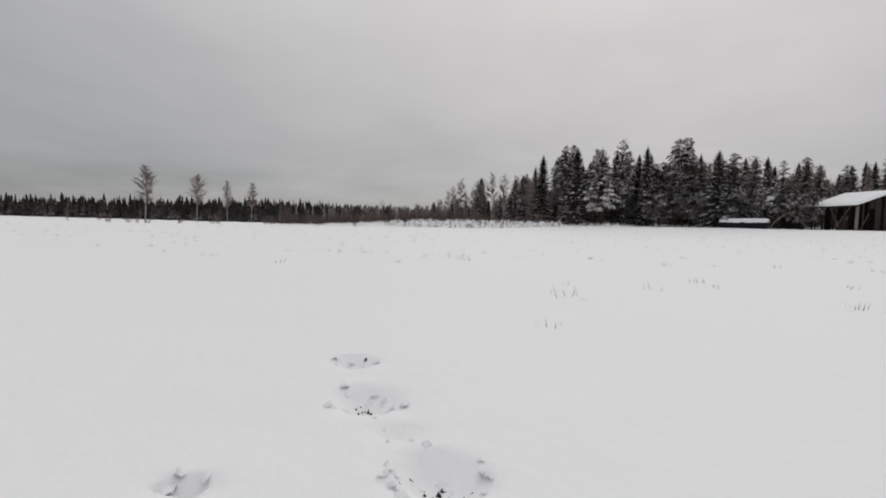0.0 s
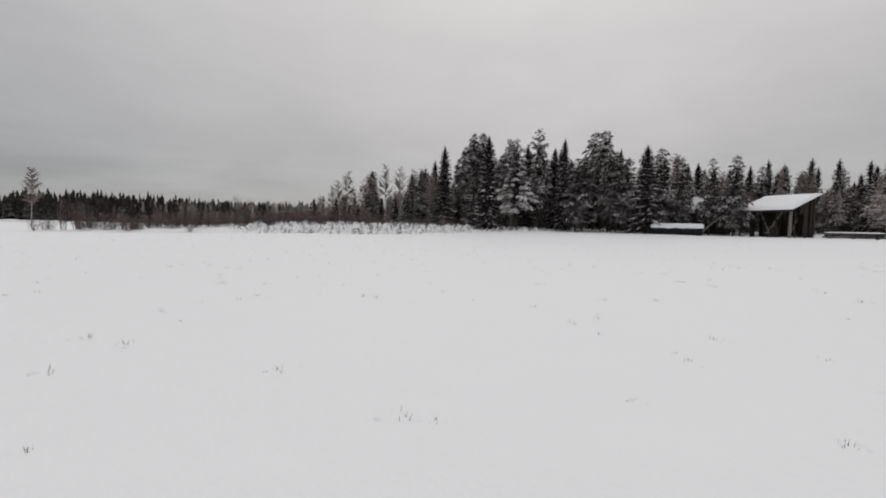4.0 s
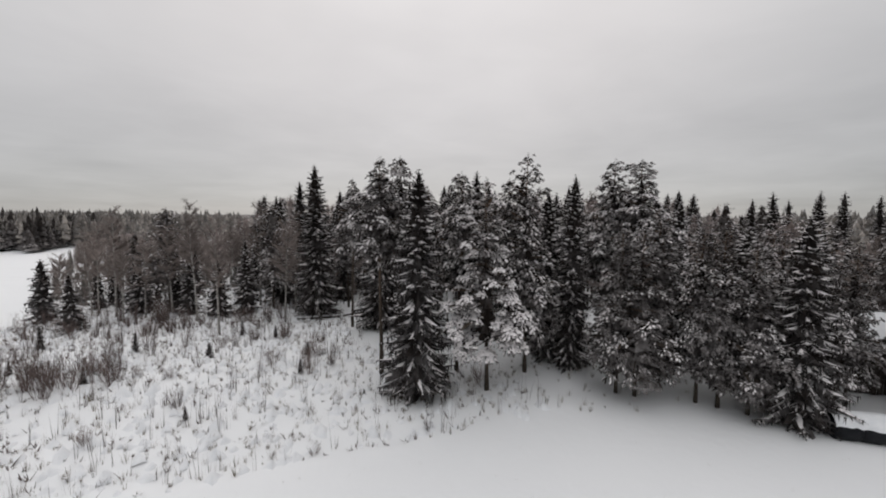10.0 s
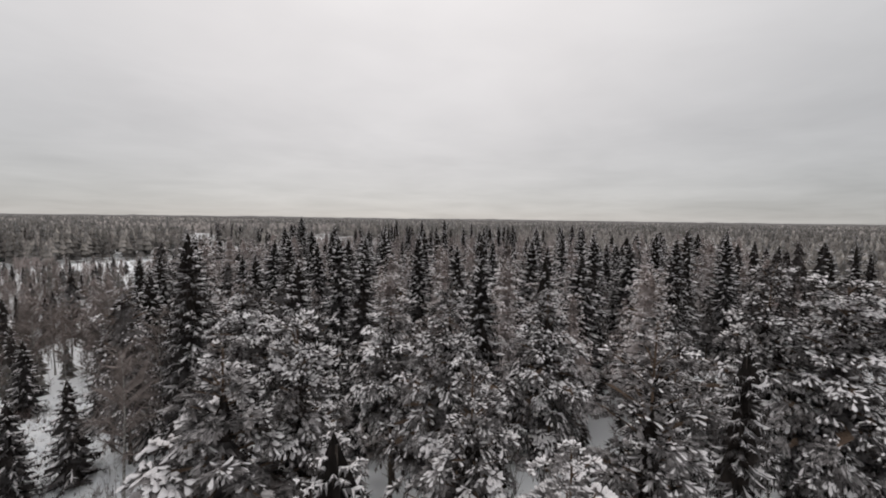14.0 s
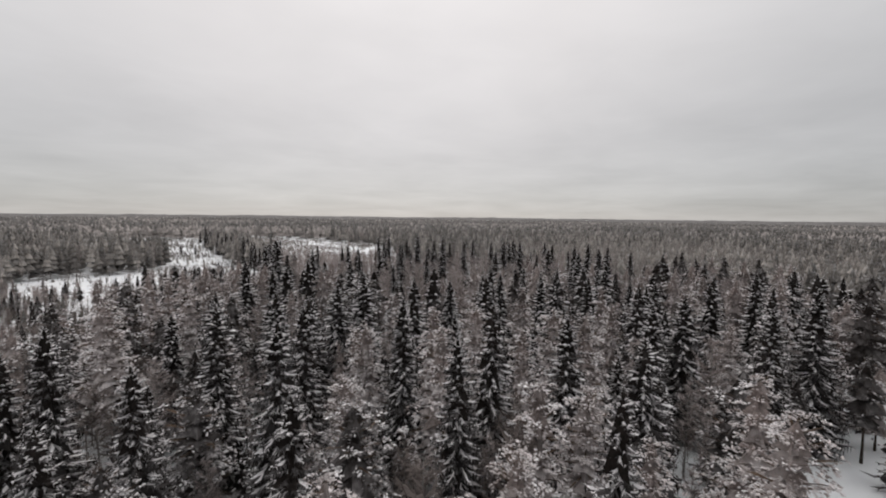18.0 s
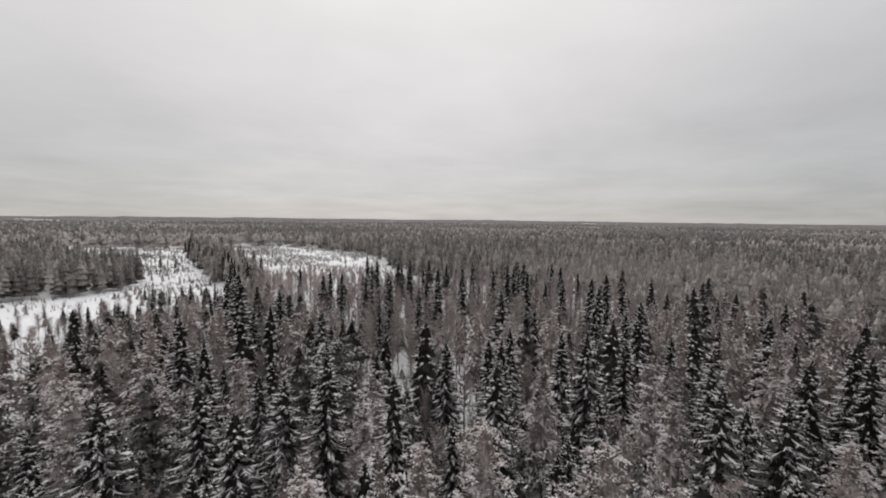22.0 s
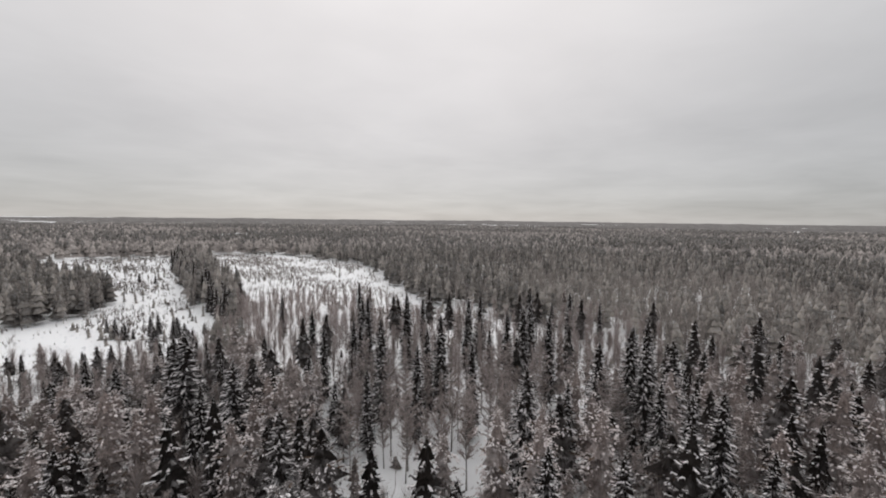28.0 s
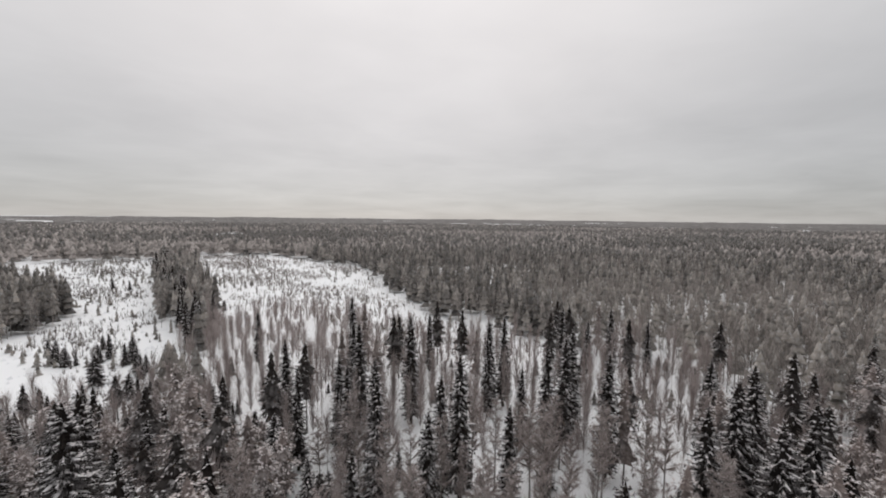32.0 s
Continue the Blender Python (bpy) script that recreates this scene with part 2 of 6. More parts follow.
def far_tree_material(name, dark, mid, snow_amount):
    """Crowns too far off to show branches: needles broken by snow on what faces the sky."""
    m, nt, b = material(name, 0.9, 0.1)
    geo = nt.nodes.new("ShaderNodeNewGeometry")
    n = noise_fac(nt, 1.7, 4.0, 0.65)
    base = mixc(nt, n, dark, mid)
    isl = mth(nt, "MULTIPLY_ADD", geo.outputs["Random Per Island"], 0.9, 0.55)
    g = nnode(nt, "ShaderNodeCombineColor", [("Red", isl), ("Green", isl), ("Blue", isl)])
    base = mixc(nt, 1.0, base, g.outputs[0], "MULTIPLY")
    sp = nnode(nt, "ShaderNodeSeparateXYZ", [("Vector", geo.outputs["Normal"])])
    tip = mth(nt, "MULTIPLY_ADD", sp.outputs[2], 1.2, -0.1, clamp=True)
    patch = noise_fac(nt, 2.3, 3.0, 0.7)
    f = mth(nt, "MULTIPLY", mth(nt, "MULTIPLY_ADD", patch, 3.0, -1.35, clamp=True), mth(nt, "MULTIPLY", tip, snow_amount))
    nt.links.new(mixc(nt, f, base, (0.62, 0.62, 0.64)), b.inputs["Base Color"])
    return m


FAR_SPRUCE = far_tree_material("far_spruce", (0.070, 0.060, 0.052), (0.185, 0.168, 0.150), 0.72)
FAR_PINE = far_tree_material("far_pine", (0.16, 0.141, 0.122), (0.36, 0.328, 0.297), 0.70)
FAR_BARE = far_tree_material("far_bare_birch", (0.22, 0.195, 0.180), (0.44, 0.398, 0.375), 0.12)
FAR_WOODS = simple("distant_woods", [(0.3, (0.10, 0.093, 0.09)), (0.5, (0.175, 0.164, 0.158)), (0.7, (0.28, 0.264, 0.257))], 0.03, 0.95, 0.05, detail=8.0)


# ---------------------------------------------------------------- mesh helpers
class Build:
    """Gathers vertices and faces for one mesh."""

    def __init__(self):
        self.v, self.f = [], []

    def add(self, verts, faces):
        n = len(self.v)
        self.v.extend(verts)
        self.f.extend(tuple(i + n for i in f) for f in faces)

    def tri(self, p, q, r):
        self.add([p, q, r], [(0, 1, 2)])

    def tube(self, pts, radii, sides=6, cap=True):
        verts, faces = [], []
        for i, (p, r) in enumerate(zip(pts, radii)):
            p = Vector(p)
            d = (Vector(pts[min(i + 1, len(pts) - 1)]) - Vector(pts[max(i - 1, 0)])).normalized()
            s = d.cross(Vector((0.31, 0.95, 0.07))).normalized()
            u = s.cross(d)
            for k in range(sides):
                w = 2 * math.pi * k / sides
                verts.append(tuple(p + (s * math.cos(w) + u * math.sin(w)) * r))
        for i in range(len(pts) - 1):
            for k in range(sides):
                l = (k + 1) % sides
                faces.append((i * sides + k, i * sides + l, (i + 1) * sides + l, (i + 1) * sides + k))
        if cap:
            faces.append(tuple(range(sides))[::-1])
            faces.append(tuple((len(pts) - 1) * sides + k for k in range(sides)))
        self.add(verts, faces)

    def box(self, centre, size, m=None):
        x, y, z = (s / 2 for s in size)
        vs = [Vector((i * x, j * y, k * z)) for k in (-1, 1) for j in (-1, 1) for i in (-1, 1)]
        c = Vector(centre)
        vs = [tuple((m @ q if m else q) + c) for q in vs]
        self.add(vs, [(0, 2, 3, 1), (4, 5, 7, 6), (0, 1, 5, 4), (2, 6, 7, 3), (0, 4, 6, 2), (1, 3, 7, 5)])

    def mesh(self, name, mat, smooth=False):
        me = bpy.data.meshes.new(name)
        me.from_pydata(self.v, [], self.f)
        me.materials.append(mat)
        if smooth:
            me.polygons.foreach_set("use_smooth", [True] * len(me.polygons))
        me.update()
        return me


def part(name, built, mat, parent, label="", smooth=False):
    me = built.mesh(name, mat, smooth) if isinstance(built, Build) else built
    ob = new(name, me)
    ob.parent = parent
    if label:
        tagged(ob, label)
    return ob


def array_mesh(name, verts, tris, mat):
    """A mesh out of an (n, 3) array of places and an (m, 3) array of triangles."""
    me = bpy.data.meshes.new(name)
    me.vertices.add(len(verts))
    me.vertices.foreach_set("co", np.asarray(verts, np.float32).ravel())
    me.loops.add(len(tris) * 3)
    me.loops.foreach_set("vertex_index", np.asarray(tris, np.int32).ravel())
    me.polygons.add(len(tris))
    me.polygons.foreach_set("loop_start", np.arange(0, len(tris) * 3, 3, dtype=np.int32))
    me.materials.append(mat)
    me.update(calc_edges=True)
    return me


# ---------------------------------------------------------------- the land
def smooth(lo, hi, v):
    t = np.clip((np.asarray(v, float) - lo) / (hi - lo), 0, 1)
    return t * t * (3 - 2 * t)


# north edge of the near field, from west to east
EDGE_X = [-400, -130, -95, -72, -60, -45, -27, -15, -4, 30, 400]
EDGE_Y = [-130, 8, 30, 50, 61, 68.8, 75.3, 79.6, 79, 83, 90]


def edge_y(x):
    return np.interp(x, EDGE_X, EDGE_Y)


def wave(x, y, s, ph=0.0):
    return (np.sin(x / s + ph) * np.cos(y / (s * 1.17) + 1.3 * ph) + 0.6 * np.sin((x + 1.7 * y) / (s * 0.61) + 2.1 * ph)
            + 0.4 * np.cos((1.9 * x - y) / (s * 0.37) + ph))


FEET = [(-1.72, 1.52, 0.09), (-1.32, 1.23, 0.12), (-1.3, 0.48, 0.05), (-0.74, 1.0, 0.12), (-1.0, 1.1, 0.04)]


def ground(x, y):
    x, y = np.asarray(x, float), np.asarray(y, float)
    d = y - edge_y(x)
    field = 0.25 + 0.014 * np.clip(y, 0, 60) + 0.3 * smooth(48, 76, y) * smooth(-75, -40, x) + 1.0 * smooth(52, 80, y) * smooth(-48, -20, x)
    wood = 3.0 - 1.9 * smooth(-58, -85, x) * smooth(170, 130, y + 0.35 * (x + 60)) - 0.4 * smooth(-12, 8, x) * smooth(100, 86, y)
    z = field + (wood - field) * (0.16 * smooth(0.0, 1.4, d) + 0.84 * smooth(0.4, 12, d))
    z = z - 0.22 * np.exp(-((d - 0.8) / 0.7) ** 2) * smooth(-22, -30, x)
    rough = smooth(0, 3, d) * smooth(420, 300, np.hypot(x + 30, y - 60))
    z = z + wave(x, y, 1.9, 0.4) * (0.010 + 0.12 * rough) + wave(x, y, 0.83, 2.0) * (0.004 + 0.045 * rough) + wave(x, y, 17, 1.0) * 0.06
    far = smooth(300, 1500, np.hypot(x, y))
    z = z + far * (wave(x, y, 330, 0.7) * 1.5)
    for fx, fy, r in FEET:
        q = ((x - fx) / r) ** 2 + ((y - fy) / (r * 0.8)) ** 2
        z = z - 0.085 * np.exp(-q * q * 0.6) + 0.012 * np.exp(-((q - 2.2) / 0.8) ** 2)
    return z


def gz(x, y):
    return float(ground(x, y))


def lines(lo, hi, step, fine_lo, fine_hi, fine, reach):
    """Grid lines: fine in one stretch, even in a wider one, then ever wider out to the horizon."""
    v = list(np.arange(lo, fine_lo, step)) + list(np.arange(fine_lo, fine_hi, fine)) + list(np.arange(fine_hi, hi, step))
    out, s, w = [], step, 0.0
    while w < reach:
        s *= 1.13
        w += s
        out.append(w)
    return np.array([lo - o for o in out[::-1]] + v + [hi + o for o in out])


def build_ground():
    xs = lines(-92, 44, 1.0, -3.2, 0.4, 0.07, 4600)
    ys = lines(-12, 128, 1.0, 0.0, 2.6, 0.07, 4600)
    X, Y = np.meshgrid(xs, ys)
    V = np.stack([X, Y, ground(X, Y)], -1).reshape(-1, 3)
    nx, ny = len(xs), len(ys)
    i = (np.arange(ny - 1)[:, None] * nx + np.arange(nx - 1)[None]).ravel()
    T = np.concatenate([np.stack([i, i + 1, i + nx + 1], 1), np.stack([i, i + nx + 1, i + nx], 1)])
    me = array_mesh("ground", V, T, SNOW_GROUND)
    me.polygons.foreach_set("use_smooth", [True] * len(me.polygons))
    return tagged(new("ground", me), "snow-covered field and forest floor under even winter snow", "snow ground", kind="structure")


build_ground()


# ---------------------------------------------------------------- where the woods stand
def inside(px, py, poly):
    px, py = np.asarray(px, float), np.asarray(py, float)
    res = np.zeros(px.shape, bool)
    for (x1, y1), (x2, y2) in zip(poly, poly[1:] + poly[:1]):
        hit = ((y1 > py) != (y2 > py)) & (px < (x2 - x1) * (py - y1) / ((y2 - y1) or 1e-9) + x1)
        res ^= hit
    return res


WEST_FIELD = [(-62, 70), (-70, 78), (-78, 90), (-110, 120), (-157, 162), (-189, 183), (-240, 165), (-268, 142), (-400, 60), (-420, -90), (-140, 5), (-98, 32)]
SCRUB = [(-62, 60.6), (-45, 67.3), (-31, 73.8), (-25, 75.8), (-18, 79.2), (-19, 82), (-28, 86), (-35, 89), (-37, 95), (-41, 101), (-47, 109), (-57, 117), (-66, 113), (-71, 104), (-76, 95), (-78, 84), (-66, 70)]
YARD = [(-3, 74), (26, 60), (60, 60), (45, 84), (24, 92), (14, 90), (2, 88), (-3, 83)]
GLADE = [(-12, 96.5), (-8, 96.5), (0, 105), (10, 102), (38, 104), (46, 128), (40, 141), (26, 136), (14, 131), (6, 131), (-2, 122), (-8, 110)]
CUT_WEST = [(-84, 203), (-83, 214), (-98, 247), (-120, 257), (-181, 337), (-226, 404), (-245, 430), (-305, 411), (-324, 392), (-250, 330), (-186, 294), (-150, 262),
            (-147, 240), (-166, 225), (-164, 205), (-141, 188), (-117, 196)]
CUT_SMALL = [(-104, 166), (-86, 172), (-96, 183), (-112, 177)]
CUT_EAST = [(-97, 247), (-117, 284), (-170, 358), (-222, 433), (-238, 461), (-199, 476), (-172, 470), (-91, 404), (-76, 367), (-56, 317), (-38, 277), (-20, 264),
            (-4, 250), (4, 240), (-30, 236), (-70, 232)]
STAND = [(-82, 214), (-64, 198), (-51, 171), (-40, 158), (-20, 160), (-5, 174), (10, 205), (24, 212), (22, 234), (4, 242), (-30, 236), (-70, 232), (-97, 247)]
GAP = [(11, 236), (21, 233), (21, 211), (12, 203), (-4, 202), (-4, 216)]
FAR_FIELDS = [[(-400, 690), (-335, 690), (-365, 860), (-440, 860)], [(-196, 900), (-164, 900), (-170, 1080), (-212, 1080)], [(95, 640), (150, 640), (160, 700), (90, 700)]]
LOW_WEST = [(-72, 112), (-84, 104), (-110, 128), (-160, 180), (-168, 206), (-141, 188), (-117, 196), (-104, 192), (-92, 165), (-80, 138)]
CLEARINGS = [LOW_WEST, WEST_FIELD, SCRUB, YARD, GLADE, CUT_WEST, CUT_SMALL, CUT_EAST, GAP] + FAR_FIELDS
PLATEAU = [(-50, 345), (10, 345), (25, 392), (-50, 388), (-70, 365)]


def wooded(x, y):
    ok = y > edge_y(x) + 3.0
    for poly in CLEARINGS:
        ok &= ~inside(x, y, poly)
    return ok


# ---------------------------------------------------------------- trees
def trunk_mesh(h, r, rng, mat, sides=7, lean=0.015, top=0.97):
    b = Build()
    n = 7
    bend = rng.uniform(0, 6.28)
    pts, rad = [], []
    for i in range(n):
        t = i / (n - 1)
        o = lean * h * math.sin(t * 2.6) * t
        pts.append((math.cos(bend) * o, math.sin(bend) * o, -0.25 + (h * top + 0.25) * t))
        rad.append(r * (1.35 if i == 0 else 1.0) * (1 - 0.93 * t ** 1.15) + 0.012)
    b.tube(pts, rad, sides)
    return b.mesh("trunk", mat, True), pts


def spruce_meshes(seed, h, spread, levels, per, hero, bare=0.03, snowy=0.8, thick=1.0, pairs=3, taper=0.60):
    """Drooping boughs with lifted tips all the way up a cone to a fine leader: each a slim frond with side sprays and a hanging fringe, and broken ribs of snow along its back."""
    rng = random.Random(seed)
    trunk, _ = trunk_mesh(h, 0.0105 * h + 0.02, rng, SPRUCE_BARK)
    green, white = Build(), Build()
    total = 0

    def reach(u):
        return ((1 - u) / (1 - bare)) ** taper * min(1.0, 0.74 + 2.4 * (u - bare)) * min(1.0, 0.25 + 9 * (1 - u))

    # the close inner foliage round the trunk
    tiers, sides = (18, 11) if hero else (11, 8)
    for i in range(tiers):
        u0 = bare + (0.95 - bare) * i / tiers
        u1 = min(0.985, u0 + (0.95 - bare) * 1.8 / tiers)
        r0 = spread * reach(u0) * 0.60 * (1 - 0.25 * u0) + 0.02
        a0 = rng.uniform(0, 6.28)
        ring = []
        for k in range(sides):
            f = r0 * (1.3 if k % 2 else 0.62) * rng.uniform(0.75, 1.25)
            w = a0 + 6.283 * k / sides
            ring.append((f * math.cos(w), f * math.sin(w), u0 * h - rng.uniform(0.1, 0.6) * r0))
        green.add(ring + [(0, 0, u1 * h)], [(k, (k + 1) % sides, sides) for k in range(sides)])
    for lv in range(levels):
        u0 = bare + (0.985 - bare) * (lv / (levels - 1)) ** 0.95
        prof = reach(u0)
        count = max(5, round(per * (0.68 + 0.50 * prof)))
        for k in range(count):
            total += 1
            az = total * 2.39996 + rng.uniform(-0.4, 0.4)
            u = min(0.99, u0 + rng.uniform(-0.5, 0.5) / levels)
            L = spread * prof * (rng.uniform(0.80, 1.06) if rng.random() < 0.7 else rng.uniform(0.5, 1.28)) + 0.05 + 0.12 * (1 - u)
            fine = min(1.0, 0.25 + L / 0.9)
            droop = 0.50 * (1 - u) ** 0.5 + rng.uniform(-0.10, 0.12) - 0.5 * smooth_s(0.84, 1.0, u)
            d = Vector((math.cos(az), math.sin(az), 0))
            s = Vector((-d.y, d.x, 0))
            root = Vector((0, 0, u * h))
            sway = rng.uniform(-0.12, 0.12) * L
            lift = rng.uniform(0.10, 0.24)

            def ridge(t):
                return root + d * (L * t) + s * sway * t * t + Vector((0, 0, -droop * L * t ** 1.1 + lift * L * t ** 4))

            w0 = (0.05 + 0.070 * L) * fine
            t_in = 0.22 if L > 0.9 else 0.03
            a, m, e = ridge(t_in), ridge(0.60), ridge(1.0)
            lo = Vector((0, 0, -0.6 * w0))
            green.add([tuple(q) for q in (a, m + s * w0 + lo, e, m - s * w0 + lo, m)], [(0, 4, 1), (4, 2, 1), (0, 3, 4), (4, 3, 2)])
            twigs = (7 if L > 0.8 else 3) if hero else pairs
            sprigs = []
            for i in range(twigs):
                t = 0.26 + 0.72 * (i + rng.random()) / twigs
                c = ridge(t)
                for sg in (1, -1):
                    q = (0.13 + 0.32 * L * (1.08 - t)) * rng.uniform(0.65, 1.3) * fine
                    o = (d * rng.uniform(0.5, 1.2) + s * sg).normalized()
                    tip = c + o * q - Vector((0, 0, q * rng.uniform(0.15, 0.7)))
                    back = d * (0.035 + 0.11 * q) * (1.0 if hero else 1.8)
                    green.tri(tuple(c - back), tuple(tip), tuple(c + back))
                    sprigs.append((c, tip))
                for _ in range(2 if hero else 1):
                    q = rng.uniform(0.14, 0.36) * (0.45 + 0.5 * L) * fine
                    f = c + d * rng.uniform(-0.1, 0.1) * L
                    g = (d * rng.uniform(-1, 1) + s * rng.uniform(-1, 1)).normalized() * (0.05 if hero else 0.10) * fine
                    green.tri(tuple(f - g), tuple(f + g), tuple(f + s * rng.uniform(-0.08, 0.08) - Vector((0, 0, q))))
            if rng.random() < snowy:
                v = rng.random()
                t0, t1 = (rng.uniform(0.05, 0.2), rng.uniform(0.5, 0.75)) if v < 0.3 else (rng.uniform(0.35, 0.5), rng.uniform(0.95, 1.04)) if v < 0.5 else (rng.uniform(0.08, 0.25), rng.uniform(0.9, 1.03))
                w = (0.030 + 0.026 * L) * rng.uniform(0.55, 1.7) * thick * fine
                a, m, e = ridge(t0), ridge(t0 + (t1 - t0) * rng.uniform(0.35, 0.7)), ridge(t1)
                up2 = Vector((0, 0, 0.03 + 0.65 * w))
                dn = Vector((0, 0, 0.012 - 0.35 * w))
                white.add([tuple(q) for q in (a + dn, m + s * w + dn, e + dn, m - s * w + dn, m + up2)], [(0, 4, 1), (4, 2, 1), (0, 3, 4), (4, 3, 2)])
                for c, tip in rng.sample(sprigs, min(len(sprigs), 5 if hero else 3)):
                    g = d * (0.028 + 0.02 * L) * thick * (0.9 if hero else 1.3) * fine
                    up3 = Vector((0, 0, 0.035))
                    end = c.lerp(tip, rng.uniform(0.6, 0.95)) + up3
                    white.add([tuple(p) for p in (c - g, c + g, end, c.lerp(tip, 0.4) + up3 * 1.7)], [(0, 3, 1), (1, 3, 2), (2, 3, 0)])
    return trunk, green.mesh("crown", SPRUCE), white.mesh("snow_load", SNOW_TREE, True)


def smooth_s(lo, hi, v):
    t = min(max((v - lo) / (hi - lo), 0), 1)
    return t * t * (3 - 2 * t)


def lump(b, c, rx, ry, rz, az, rng, sides=5):
    """A small uneven cushion, drooping at its outer end."""
    ca, sa = math.cos(az), math.sin(az)
    vs = []
    for k in range(sides):
        w = 6.283 * k / sides
        f = rng.uniform(0.6, 1.25)
        x, y = rx * f * math.cos(w), ry * f * math.sin(w)
        vs.append((c[0] + x * ca - y * sa, c[1] + x * sa + y * ca, c[2] - rz * rng.uniform(0.2, 0.9) - 0.22 * max(x, 0)))
    vs.append((c[0] + rng.uniform(-0.3, 0.3) * rx, c[1] + rng.uniform(-0.3, 0.3) * ry, c[2] + rz * rng.uniform(0.6, 1.2)))
    b.add(vs, [(k, (k + 1) % sides, sides) for k in range(sides)])


def spray(green, q, d, drop, size, fan, rng):
    """One needle-covered shoot: a fan of slim blades."""
    s = Vector((-d.y, d.x, 0))
    o = (d - Vector((0, 0, drop))).normalized()
    up = s.cross(o)
    if up.z < 0:
        up = -up
    for k in range(fan):
        f = (k + 0.5) / fan * 2 - 1
        L = size * rng.uniform(0.75, 1.1) * (1 - 0.35 * abs(f))
        b = (o + s * f * 0.75 + up * rng.uniform(-0.35, 0.30)).normalized()
        r0 = q + o * size * rng.uniform(0.0, 0.25)
        w = b.cross(up + s * rng.uniform(-1, 1)).normalized() * size * 0.19
        green.tri(tuple(r0 + w), tuple(r0 + b * L), tuple(r0 - w))


def finger(white, c, d, drop, length, w, rng):
    """A tongue of snow that thickens outwards and droops over the end of a shoot."""
    s = Vector((-d.y, d.x, 0))
    up = Vector((0, 0, 1))
    m = c + d * length * rng.uniform(0.40, 0.55) - up * drop * length * 0.30
    n = c + d * length * rng.uniform(0.74, 0.86) - up * drop * length * 0.62
    e = c + d * length + s * rng.uniform(-0.08, 0.08) * length - up * drop * length
    dn = up * 0.5 * w
    white.add([tuple(p) for p in (c, m + s * w * 0.8 - dn, n + s * w - dn, e, n - s * w - dn, m - s * w * 0.8 - dn, m + up * 0.45 * w, n + up * 0.55 * w)],
              [(0, 1, 6), (1, 2, 7, 6), (2, 3, 7), (3, 4, 7), (4, 5, 6, 7), (5, 0, 6)])


def pad(green, white, c, az, r, shoots, fan, load, lift, rng, long=1.0):
    """The end of a branch: a dome of shoots, level on top and hanging at the rim, with fingers of snow on their backs."""
    for k in range(shoots):
        a = az + rng.gauss(0, 1.1)
        p = rng.random() ** 0.6
        d = Vector((math.cos(a), math.sin(a), 0))
        q = c + d * r * p + Vector((0, 0, r * (0.25 * (1 - p * p) - 0.50 * p * p * (1 - lift) + rng.uniform(-0.12, 0.12))))
        drop = (0.05 + 1.7 * p * p + rng.uniform(-0.5, 0.5)) * (1 - 0.75 * lift) - 0.7 * lift
        length = r * rng.uniform(0.30, 0.56) * long
        spray(green, q - d * 0.3 * length, d, drop, length, fan, rng)
        if rng.random() < load * 0.72:
            o = Vector((d.x, d.y, 0))
            flat = 1 / math.sqrt(1 + drop * drop)
            finger(white, q - d * 0.25 * length + Vector((0, 0, 0.12 * r)), o, drop * 0.9, length * flat * rng.uniform(0.7, 1.15), r * rng.uniform(0.075, 0.14) * (0.6 + 0.5 * load), rng)
    if load > 0.9:
        lump(white, tuple(c + Vector((0, 0, 0.24 * r))), 0.36 * r, 0.28 * r, 0.14 * r, az, rng, 7)
    if load > 1.15:
        for k in range(4):
            a, p = az + rng.gauss(0, 0.8), rng.uniform(0.3, 0.8)
            lump(white, (c.x + r * p * math.cos(a), c.y + r * p * math.sin(a), c.z + r * (0.22 - 0.35 * p * p)), 0.34 * r, 0.26 * r, 0.16 * r, a, rng, 7)


